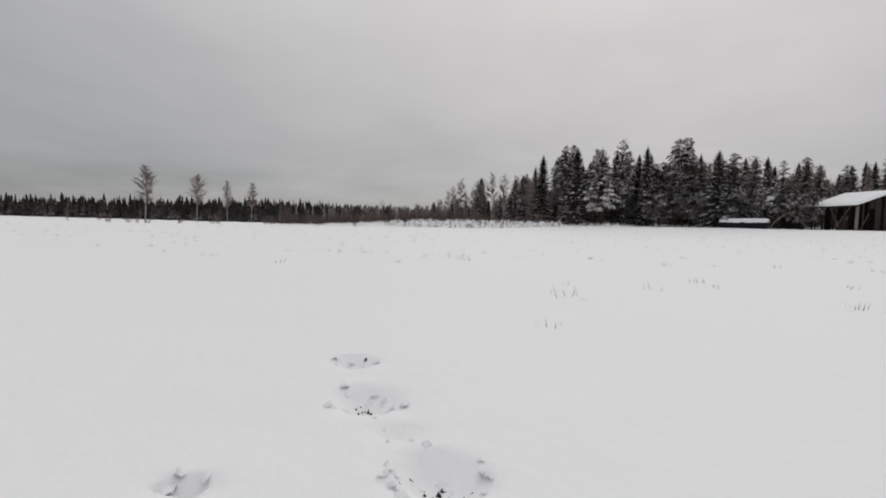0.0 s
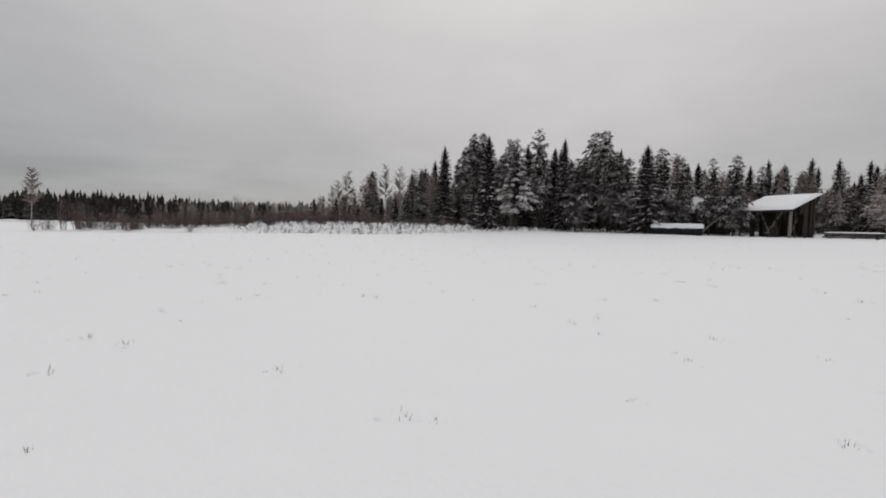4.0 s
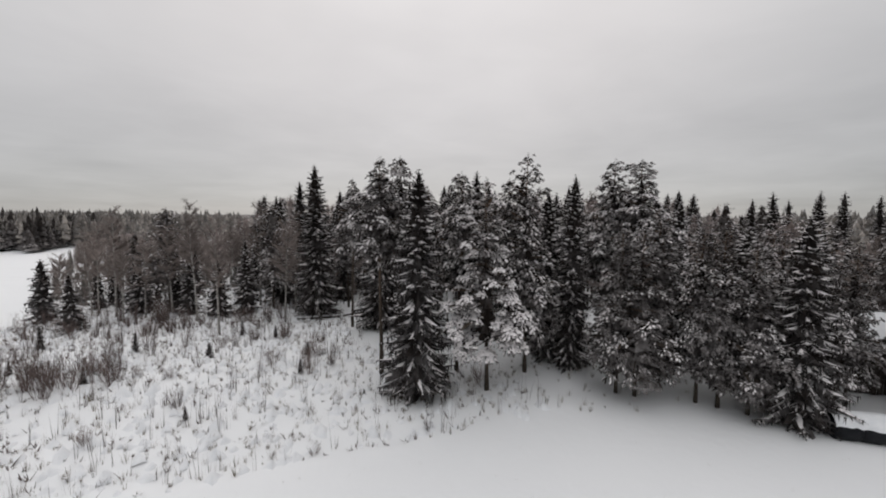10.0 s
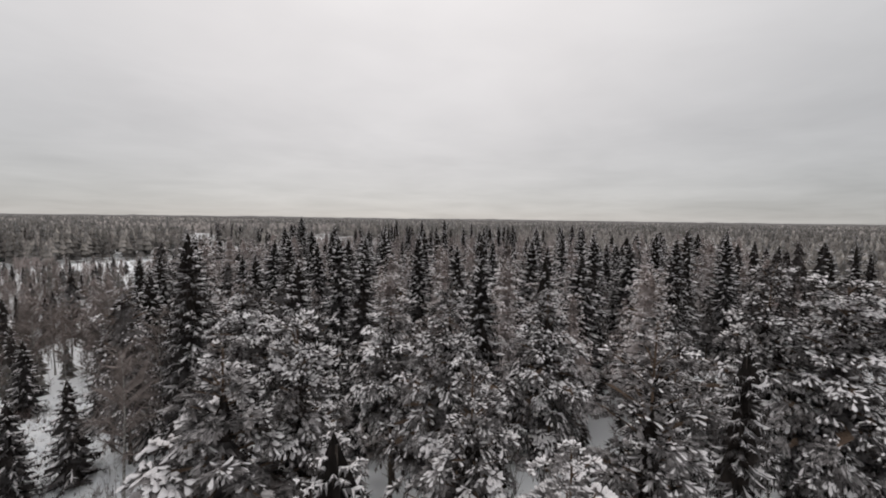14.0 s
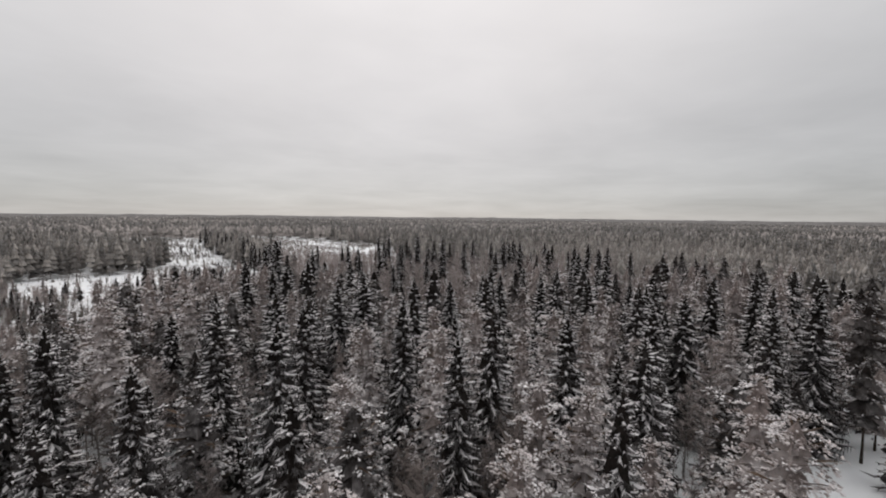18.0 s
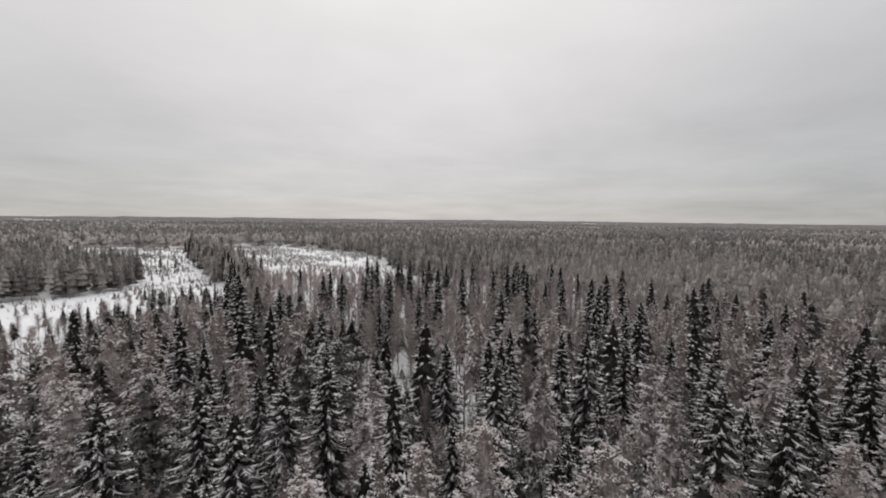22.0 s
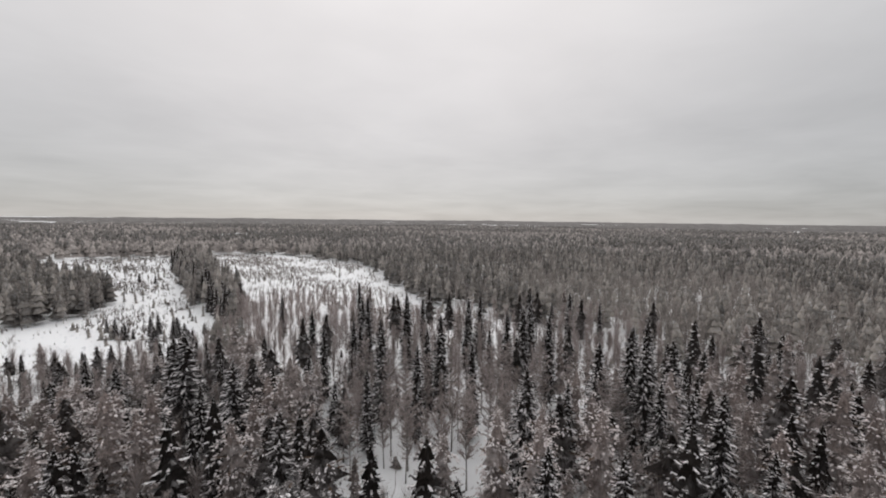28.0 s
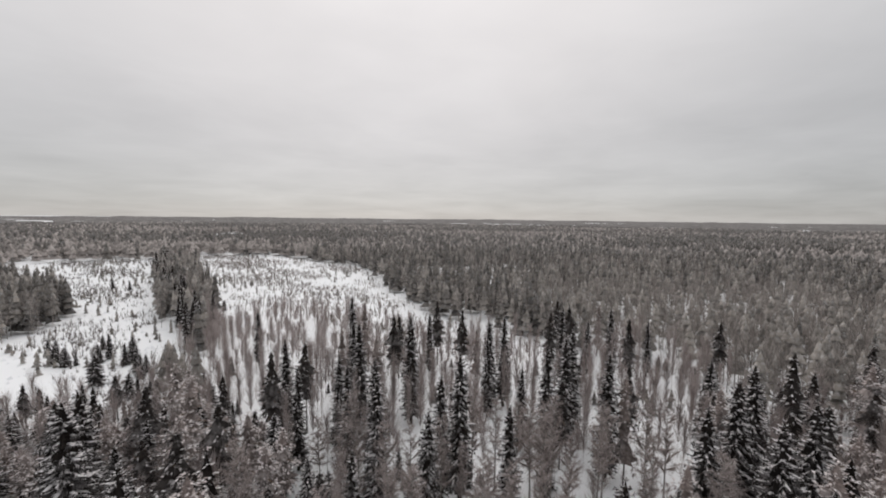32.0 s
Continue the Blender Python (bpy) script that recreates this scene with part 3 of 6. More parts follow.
def pine_meshes(seed, h, spread, crown_from, whorls, per, fan, needles, snowy=0.75, heavy=1.0, size=0.62, limbs=5, dome=0.8, inner=0.5, thickness=1.05, long=1.0):
    """Bare lower trunk, whorls of crooked limbs that end in drooping pads of needle shoots; snow lies on some pads and spares others."""
    rng = random.Random(seed)
    trunk, tp = trunk_mesh(h, 0.0080 * h + 0.02, rng, PINE_BARK, lean=0.02)
    wood, green, white = Build(), Build(), Build()
    patch = Vector((seed * 3.7 % 50, seed * 1.3 % 50, 0))

    def axis(z):
        t = min(max((z + 0.25) / (h * 0.97 + 0.25), 0), 1) * (len(tp) - 1)
        i = min(int(t), len(tp) - 2)
        return Vector(tp[i]).lerp(Vector(tp[i + 1]), t - i)

    def reach(v):
        return min(1.0, 0.60 + 1.7 * v) * max(0.0, 1 - v) ** dome * (1 + 0.22 * math.sin(v * 9.0 + seed))

    for g in range(whorls):
        base = crown_from + (0.965 - crown_from) * (g + rng.uniform(-0.25, 0.25) + 0.45) / whorls
        turn = rng.uniform(0, 6.28)
        v = min(max((base - crown_from) / (1 - crown_from), 0.0), 0.98)
        r0 = (spread * reach(v) + 0.1) * inner * (1 - v if inner < 0.6 else 1 - 0.3 * v)
        mid, tip = axis(base * h), axis(min(base + 1.5 * (0.96 - crown_from) / whorls, 0.985) * h)
        ring = []
        for k in range(10):
            f = r0 * (1.3 if k % 2 else 0.6) * rng.uniform(0.7, 1.25)
            ring.append((mid.x + f * math.cos(turn + 0.6283 * k), mid.y + f * math.sin(turn + 0.6283 * k), mid.z - rng.uniform(0.0, 0.35) * r0))
        if inner and v < (0.75 if inner < 0.6 else 0.93):
            green.add(ring + [tuple(tip)], [(k, (k + 1) % 10, 10) for k in range(10)])
        for k in range(limbs):
            u = base + rng.uniform(-0.5, 0.5) * (0.955 - crown_from) / whorls
            v = min(max((u - crown_from) / (1 - crown_from), 0.0), 0.98)
            prof = reach(v)
            L = spread * prof * rng.uniform(0.62, 1.18) + 0.08 + 0.10 * (1 - v)
            az = turn + 6.283 * k / limbs + rng.uniform(-0.45, 0.45)
            rise = rng.uniform(-0.26, 0.12) + 0.95 * v ** 1.6
            d = Vector((math.cos(az), math.sin(az), 0))
            s = Vector((-d.y, d.x, 0))
            root = axis(u * h)
            pts = [root]
            for t in (0.4, 0.75, 1.0):
                pts.append(root + d * L * t + s * rng.uniform(-0.10, 0.10) * L + Vector((0, 0, rise * L * t - 0.24 * L * t * t * (1 - v))))
            r0 = 0.016 + 0.016 * L
            wood.add([tuple(q) for q in (pts[0] + s * r0, pts[0] - s * r0, pts[2] + Vector((0, 0, r0)), pts[3])], [(0, 1, 2), (0, 2, 3), (1, 3, 2)])
            pads = max(1, round(L * thickness + 0.3))
            for g2 in range(pads):
                t = 1.0 - 0.72 * (g2 + rng.uniform(0.0, 0.5)) / pads
                c = pts[0].lerp(pts[1], t / 0.4) if t < 0.4 else pts[1].lerp(pts[2], (t - 0.4) / 0.35) if t < 0.75 else pts[2].lerp(pts[3], (t - 0.75) / 0.25)
                lean = rng.choice((-1, 1)) * rng.uniform(0.1, 0.8) if g2 else rng.uniform(-0.3, 0.3)
                c = c + s * lean * L * 0.30 + Vector((0, 0, rng.gauss(0, 0.10)))
                load = 0.75 + 1.3 * noise.noise(c * 0.62 + patch) + rng.uniform(-0.35, 0.35)
                load = max(0.0, min(load, 1.4)) * heavy
                if heavy > 1.2 and v < 0.6:
                    load = rng.choice((0.4, 0.9, 1.0, 1.1) if v > 0.3 else (0.9, 1.0, 1.1, 1.2)) * heavy
                if load < 0.4 or rng.random() > snowy:
                    load = 0.0
                r = size * rng.uniform(0.75, 1.25) * (1 - 0.45 * v) * min(1.0, 0.35 + L / 1.6)
                pad(green, white, c, az + 0.6 * lean, r, per, fan, load, min(0.8, 1.1 * v ** 1.5), rng, long)
    # shoots close round the stem, up to the leader
    k, z = 0, h * (crown_from + 0.45 * (1 - crown_from))
    while z < 0.985 * h:
        v = (z / h - crown_from) / (1 - crown_from)
        near = size * (1.0 - 0.45 * v * v)
        pad(green, white, axis(z) + Vector((0.25 * near * math.cos(k * 2.4), 0.25 * near * math.sin(k * 2.4), 0)), k * 2.4, near, max(3, round(per * 0.6)), fan, 0.5 * heavy if k % 3 == 1 else 0, min(0.8, v * v), rng, long)
        k, z = k + 1, z + 0.26
    for k in range(5):
        pad(green, white, axis(0.965 * h) + Vector((0, 0, 0.13 * k)), k * 2.4, size * (0.46 - 0.07 * k), max(3, per // 3), fan, 0, 0.95, rng, long)
    return trunk, wood.mesh("branchwork", PINE_BARK), green.mesh("crown", needles), white.mesh("snow_load", SNOW_TREE, True)


def birch_meshes(seed, h, spread, limbs, twigs, start=0.3, wide=0.014, upright=0.9, haze=None):
    haze = haze or FROSTED_TWIG
    rng = random.Random(seed)
    trunk, tp = trunk_mesh(h, 0.007 * h + 0.015, rng, BIRCH_BARK, 6, 0.035)
    wood, fine = Build(), Build()

    def axis(z):
        t = min(max((z + 0.25) / (h * 0.97 + 0.25), 0), 1) * (len(tp) - 1)
        i = min(int(t), len(tp) - 2)
        return Vector(tp[i]).lerp(Vector(tp[i + 1]), t - i)

    for k in range(limbs):
        u = start + (0.97 - start) * (k + rng.random()) / limbs
        v = (u - start) / (1 - start)
        L = spread * (0.5 + 0.8 * math.sin(min(v * 2.2 + 0.5, 3.1))) * (1 - 0.6 * v) * rng.uniform(0.6, 1.15)
        az = k * 2.4 + rng.uniform(-0.6, 0.6)
        d = Vector((math.cos(az), math.sin(az), 0))
        root = axis(u * h)
        s = Vector((-d.y, d.x, 0))
        lift = rng.uniform(0.15, 1.5) * upright
        p1 = root + d * L * rng.uniform(0.35, 0.6) + s * L * rng.uniform(-0.3, 0.3) + Vector((0, 0, L * lift * rng.uniform(0.3, 0.7)))
        p2 = root + d * L * rng.uniform(0.6, 1.1) + s * L * rng.uniform(-0.5, 0.5) + Vector((0, 0, L * lift * rng.uniform(0.8, 1.15)))
        lw = Vector((-d.y, d.x, 0)) * (0.010 + 0.004 * L)
        wood.add([tuple(q) for q in (root + lw, root - lw, p1, p2, root + Vector((0, 0, 0.04)))], [(0, 1, 2), (0, 2, 3), (1, 3, 2), (4, 2, 3)])
        for j in range(twigs):
            q = root.lerp(p1, rng.uniform(0.3, 1)) if j % 3 == 0 else p1.lerp(p2, rng.uniform(0, 1.0))
            ta = az + rng.uniform(-2.4, 2.4)
            tl = L * rng.uniform(0.25, 0.75) + 0.2
            tip = q + Vector((math.cos(ta) * tl * 0.7, math.sin(ta) * tl * 0.7, tl * rng.uniform(-0.7, 0.9)))
            side = (tip - q).cross(Vector((rng.uniform(-1, 1), rng.uniform(-1, 1), 0.4))).normalized() * wide * rng.uniform(0.7, 1.4)
            fine.tri(tuple(q + side), tuple(tip), tuple(q - side))
    return trunk, wood.mesh("branchwork", TWIG), fine.mesh("twig_haze", haze)


def thing(name, label, category, group=""):
    return tagged(new(name), label, category, group)


PART_NAMES = {"spruce": ("trunk", "crown", "snow_load"), "pine": ("trunk", "branchwork", "crown", "snow_load"), "birch": ("trunk", "branchwork", "twig_haze")}
PART_LABELS = {"snow_load": "white snow lying on the branches", "branchwork": "crooked bare limbs", "twig_haze": "fine leafless grey twigs"}


SHAPES = {}


def tree_model(kind, meshes, label, group):
    root = thing("young_spruce" if "young" in group else kind + "_tree", label, kind + " tree", group)
    SHAPES[root.name] = meshes
    for n, me in zip(PART_NAMES[kind], meshes):
        holder = ob if n in ("snow_load", "twig_haze") else root
        ob = part(n, me, None, holder, PART_LABELS.get(n, ""))
        if n in PART_LABELS:
            tagged(ob, kind="stuff")
    return root


def spruces(seed, dims, levels, per, hero, label, group, **kw):
    return [(tree_model("spruce", spruce_meshes(seed + i, h, s, levels, per, hero, **kw), label, group), h) for i, (h, s) in enumerate(dims)]


HERO_SPRUCE = spruces(100, [(17.5, 3.0), (15.0, 3.0), (16.5, 2.9), (13.0, 2.9)], 46, 9, True, "tall dark spruce with snow along its drooping branches", "spruces of the near wood", snowy=0.75, thick=1.05)
MID_SPRUCE = spruces(200, [(17.0, 3.1), (15.5, 3.0), (14.0, 2.9), (18.0, 3.1)], 40, 8, False, "slender snow-dusted spruce standing in the dense wood", "spruces of the near wood", snowy=0.85, thick=1.1, pairs=3)
THIN_SPRUCE = spruces(300, [(17.5, 1.9), (16.0, 1.8)], 40, 7, False, "narrow old spruce in the open stand, lower trunk clear", "spruces of the open stand", bare=0.10, snowy=0.6, taper=0.48)
SMALL_SPRUCE = spruces(400, [(6.5, 1.7), (4.5, 1.4), (8.0, 1.9)], 20, 7, False, "young dense spruce with a little snow on it", "young spruces", snowy=0.6)


def pines(seed, dims, label, group, **kw):
    return [(tree_model("pine", pine_meshes(seed + i, h, s, c, **kw), label, group), h) for i, (h, s, c) in enumerate(dims)]


HERO_PINE = pines(500, [(16.5, 2.7, 0.55), (15.5, 3.1, 0.48), (17.0, 3.2, 0.52)], "tall pine with cushions of snow on its needle shoots", "pines of the near wood", whorls=15, per=23, fan=5, limbs=6, thickness=1.4, needles=PINE, snowy=0.8, heavy=0.94, size=0.62, inner=0.58, long=1.3)
LOW_PINE = pines(520, [(14.5, 3.3, 0.19), (13.0, 3.2, 0.17), (15.5, 3.4, 0.22)], "broad pine at the field edge, snow-laden almost to the ground", "pines of the near wood", whorls=18, per=21, fan=5, limbs=6, thickness=1.35, needles=PINE, snowy=0.75, heavy=0.58, size=0.62, inner=0.58, long=1.3)
LADEN_PINE = pines(540, [(14.8, 3.3, 0.22)], "pine bent under heavy white snow shelves", "pines of the near wood", whorls=14, per=42, fan=5, needles=PINE, snowy=0.97, heavy=1.25, size=0.64, inner=0.22)
MID_PINE = pines(560, [(15.5, 3.0, 0.34), (14.5, 3.1, 0.26), (16.5, 2.9, 0.40)], "snow-dusted pine standing in the dense wood", "pines of the near wood", whorls=14, per=12, fan=4, needles=PINE, snowy=0.85, heavy=0.75, size=0.74, inner=0.72, dome=0.66, long=1.2)
FROST_PINE = pines(570, [(14.5, 2.7, 0.22), (13.5, 2.6, 0.16), (15.5, 2.9, 0.30)], "bushy pine frosted pale grey all over", "pines of the near wood", whorls=17, per=15, fan=4, needles=PINE_FROSTED, snowy=0.8, heavy=0.8, size=0.64, inner=0.62, dome=0.7, long=1.05)


def birches(seed, dims, label, group, **kw):
    return [(tree_model("birch", birch_meshes(seed + i, h, s, **kw), label, group), h) for i, (h, s) in enumerate(dims)]


BIRCH = birches(600, [(13.0, 1.6), (12.0, 1.35), (14.5, 1.5), (10.0, 1.4)], "bare slender birch with grey twigs", "birches", limbs=38, twigs=46, start=0.30, wide=0.019, upright=1.0)
EDGE_BIRCH = birches(620, [(13.0, 2.1), (12.0, 1.8), (13.5, 1.9), (10.0, 1.7)], "bare slender birch with brown-grey twigs at the edge of the wood", "birches", limbs=36, twigs=34, start=0.38, wide=0.017, haze=TWIG)
FIELD_BIRCH = birches(640, [(11.5, 1.9), (11.0, 1.8), (10.5, 1.2), (10.5, 1.5)], "lone leafless birch on the ditch between the fields", "birches on the ditch", limbs=48, twigs=26, start=0.36, wide=0.026, haze=TWIG)

# lighter models for the depth of the wood, joined into one mesh a kind
DEEP_SPRUCE = [(spruce_meshes(700 + i, h, sp, 17, 5, False, snowy=0.8, thick=1.3, pairs=2), h) for i, (h, sp) in enumerate([(17.0, 3.1), (15.0, 3.0), (13.0, 2.8)])]
DEEP_PINE = [(pine_meshes(720 + i, h, sp, c, whorls=8, per=5, fan=3, limbs=4, needles=PINE, snowy=0.8, size=0.9, heavy=0.6, inner=0.76, dome=0.66, long=1.4), h) for i, (h, sp, c) in enumerate([(15.5, 2.9, 0.36), (14.5, 2.8, 0.28)])]
DEEP_PINE += [(pine_meshes(730 + i, h, sp, c, whorls=8, per=6, fan=3, limbs=4, needles=PINE_FROSTED, snowy=0.6, size=0.88, heavy=0.75, inner=0.66, dome=0.68, long=1.3), h) for i, (h, sp, c) in enumerate([(14.5, 2.7, 0.2), (15.5, 2.8, 0.3)])]

LIGHT_SPRUCE = [(tree_model("spruce", me, "snow-streaked dark spruce deep in the wood", "spruces of the near wood"), h) for me, h in DEEP_SPRUCE]
LIGHT_PINE = [(tree_model("pine", me, "snow-dusted pine deep in the wood", "pines of the near wood"), h) for me, h in DEEP_PINE[:2]]
LIGHT_PINE += [(tree_model("pine", me, "pale frosted pine deep in the wood", "pines of the near wood"), h) for me, h in DEEP_PINE[2:]]

placed = []
used = set()
planted = {"spruce": 0, "pine": 0, "birch": 0}
deep = {"spruce": [], "pine": []}


def plant(model, x, y, h=None, turn=None, wide=1.0, sink=0.1):
    """Stands a copy of a tree (the first time the tree itself) on the ground."""
    root, h0 = model
    k = (h or h0) / h0
    rz = radians(turn if turn is not None else random.uniform(0, 360))
    m = Matrix.Translation((x, y, gz(x, y) - sink)) @ Euler((random.uniform(-0.012, 0.012), random.uniform(-0.012, 0.012), rz)).to_matrix().to_4x4()
    if root.name in used:
        ob = copy_thing(root, m)
    else:
        used.add(root.name)
        ob = root
        ob.matrix_basis = m
    ob.scale = (k * wide, k * wide, k)
    placed.append((x, y))
    return ob


# ---- trees that stand out at the edge of the wood
# tall trees of the western front
for kind, i, x, y, h, wide in (
        (HERO_SPRUCE, 0, -42.6, 99.0, 17.8, 1.0), (HERO_PINE, 0, -36.9, 94.5, 15.6, 0.85), (HERO_PINE, 0, -30.7, 82.5, 16.2, 0.95), (HERO_PINE, 2, -29.6, 83.6, 16.6, 0.72),
        (HERO_SPRUCE, 1, -27.7, 80.5, 15.4, 0.95), (HERO_PINE, 1, -25.2, 84.0, 15.2, 0.8), (HERO_PINE, 1, -25.4, 91.3, 15.8, 0.9), (LADEN_PINE, 0, -22.9, 81.1, 14.7, 0.95),
        (LOW_PINE, 2, -20.0, 84.4, 16.6, 0.82), (HERO_PINE, 1, -20.7, 93.4, 15.4, 0.9), (HERO_SPRUCE, 2, -16.3, 86.3, 15.5, 0.74), (HERO_SPRUCE, 1, -17.9, 88.0, 14.0, 0.85)):
    plant(kind[i], x, y, h, wide=wide)
# lower broad pines along the field, with taller pines behind them
for kind, i, x, y, h, wide in (
        (HERO_PINE, 1, -11.6, 91.6, 17.2, 0.9), (HERO_PINE, 2, -10.3, 89.8, 17.0, 1.0), (LOW_PINE, 0, -13.9, 82.3, 11.6, 0.95), (LOW_PINE, 1, -12.9, 81.6, 11.6, 1.0),
        (LOW_PINE, 2, -9.2, 81.1, 11.6, 0.95), (LOW_PINE, 0, -8.1, 80.6, 11.9, 0.95), (LOW_PINE, 1, -6.7, 79.9, 10.9, 0.95), (HERO_SPRUCE, 3, -4.3, 79.2, 12.6, 0.95),
        (HERO_SPRUCE, 2, -7.6, 88.2, 13.6, 0.68), (LOW_PINE, 1, -2.4, 81.2, 12.4, 0.9), (HERO_SPRUCE, 3, -4.0, 85.4, 11.5, 0.9), (LOW_PINE, 0, -2.6, 83.6, 11.6, 0.9),
        (LOW_PINE, 2, -3.8, 88.0, 11.8, 0.9), (LOW_PINE, 2, 0.2, 81.6, 10.8, 0.85)):
    plant(kind[i], x, y, h, wide=wide)
# trees behind the shed and the yard
for kind, i, x, y, h, wide in (
        (LOW_PINE, 0, 2.2, 92.6, 11.2, 0.9), (LOW_PINE, 0, 3.7, 80.8, 10.6, 0.82), (HERO_SPRUCE, 3, 6.2, 92.0, 10.4, 0.8), (LOW_PINE, 1, 6.3, 80.2, 10.9, 0.8),
        (LOW_PINE, 1, 8.6, 88.8, 10.5, 0.8), (LOW_PINE, 1, 12.2, 90.5, 10.6, 0.85), (HERO_SPRUCE, 2, 15.6, 93.5, 11.0, 0.75), (LOW_PINE, 0, 19.5, 95.0, 10.4, 0.9),
        (LOW_PINE, 1, 24.0, 96.5, 10.2, 0.9), (HERO_SPRUCE, 3, 28.0, 97.0, 10.6, 0.85), (LOW_PINE, 2, 32.5, 98.0, 10.8, 0.9), (LOW_PINE, 0, 37.0, 97.0, 10.2, 0.9),
        (HERO_SPRUCE, 1, 41.5, 98.0, 11.0, 0.8)):
    plant(kind[i], x, y, h, wide=wide)
for i, x, y, h in ((0, -76.4, 97.1, 7.8), (2, -64.5, 89.8, 6.0), (1, -67.3, 77.7, 3.1), (1, -69.8, 79.6, 3.3), (1, -77.9, 90.3, 3.9), (2, -51.6, 99.3, 7.6), (0, -53.8, 97.4, 6.8),
                   (2, -60.4, 99.0, 6.4), (1, -64.7, 98.4, 5.4), (0, -57.6, 97.6, 6.2), (2, -56.9, 108.0, 8.3), (0, -62.2, 101.2, 7.2), (2, -75.6, 103.4, 6.0), (0, -66.4, 99.6, 6.0),
                   (2, -65.3, 108.8, 7.5), (1, -68.5, 103.2, 5.6), (0, -77.0, 107.0, 4.6), (2, -58.4, 113.4, 8.5), (0, -71.6, 105.0, 6.4)):
    plant(SMALL_SPRUCE[i], x, y, h)
for i, x, y, h in ((0, -58.2, 114.0, 14.4), (1, -50.0, 105.0, 14.2), (2, -46.5, 106.5, 13.0), (3, -54.0, 111.5, 15.0)):
    plant(MID_SPRUCE[i], x, y, h)
for i, x, y, h in ((0, -59.9, 97.3, 12.8), (1, -49.5, 101.7, 13.4), (2, -40.5, 103.8, 13.0), (0, -33.5, 95.0, 14.0)):
    plant(MID_PINE[i], x, y, h)
for i, x, y, h in ((0, -67.1, 97.5, 13.0), (2, -54.8, 95.0, 13.4), (1, -48.9, 90.2, 12.0), (3, -61.9, 96.0, 9.2), (3, -58.4, 95.8, 10.5), (1, -63.2, 94.4, 8.4), (0, -46.0, 100.5, 12.0),
                   (1, -70.5, 98.5, 11.5), (2, -73.0, 100.0, 10.5), (0, -52.0, 103.0, 13.0), (3, -44.8, 95.5, 11.0), (1, -64.5, 102.0, 12.5)):
    plant(EDGE_BIRCH[i], x, y, h)
for i, x, y in ((0, -95.6, 29.4), (1, -101.9, 41.4), (2, -104.0, 49.2), (3, -104.7, 55.7)):
    plant(FIELD_BIRCH[i], x, y, sink=0.05)

# ---- tall trees inside the wood and in the open stand
for i, x, y, h in ((0, -49.8, 110.2, 17.0), (1, -33.8, 94.5, 16.4), (3, -18.8, 104.3, 17.0), (0, -24.2, 96.0, 16.5), (2, -43.1, 108.7, 15.5), (0, -44.3, 118.3, 17.0), (1, -37.1, 113.4, 17.0),
                   (2, -37.9, 119.5, 16.5), (0, -29.9, 120.1, 17.0), (3, -21.4, 138.7, 17.5), (1, -17.5, 116.8, 16.5), (2, -10.1, 119.9, 17.0), (0, -1.3, 119.1, 17.0), (3, 9.4, 135.9, 17.5),
                   (1, 10.6, 128.9, 17.0), (0, -25.3, 112.3, 16.5), (2, -32.7, 104.6, 16.0)):
    plant((HERO_SPRUCE if i < 3 else MID_SPRUCE)[i], x, y, h, wide=0.9)
for i, x, y, h in ((0, -56.6, 146.3, 17.0), (1, -67.1, 176.6, 17.0), (2, -53.5, 164.8, 17.0), (3, -37.7, 138.8, 17.0), (0, -30.0, 130.7, 17.0), (1, -22.2, 133.8, 17.0), (2, -11.8, 143.5, 17.0),
                   (3, 0.0, 158.1, 17.5), (0, 12.4, 151.0, 17.0), (1, 4.5, 136.3, 17.0), (2, -6.7, 130.3, 17.0), (3, -48.8, 138.2, 17.0), (0, -5.8, 176.2, 17.0), (3, 6.0, 186.3, 17.5),
                   (1, 1.8, 183.0, 17.0), (2, 0.3, 174.8, 16.5), (0, 5.5, 177.3, 17.0), (0, -66.9, 173.8, 17.2), (1, 14.0, 142.0, 17.0), (2, 20.0, 144.0, 17.0)):
    plant(MID_SPRUCE[i], x, y, h)
for i, x, y, h in ((0, -44.5, 199.6, 18.5), (1, -39.4, 186.9, 16.8), (0, -36.8, 203.6, 18.5), (1, -29.0, 185.0, 18.4), (0, -31.2, 185.4, 16.0), (1, -23.3, 210.1, 16.4), (0, -20.8, 210.3, 16.8),
                   (1, -9.9, 190.0, 17.3), (0, -55.5, 198.1, 16.0), (0, -16.7, 193.9, 17.0), (1, -10.7, 202.8, 17.0), (0, -12.4, 201.0, 16.0), (1, -24.0, 206.0, 13.0)):
    plant(THIN_SPRUCE[i], x, y, h)
plant(HERO_SPRUCE[1], -63.2, 170.8, 18.6, wide=1.05)
plant(SMALL_SPRUCE[0], -18.0, 187.8, 5.9)
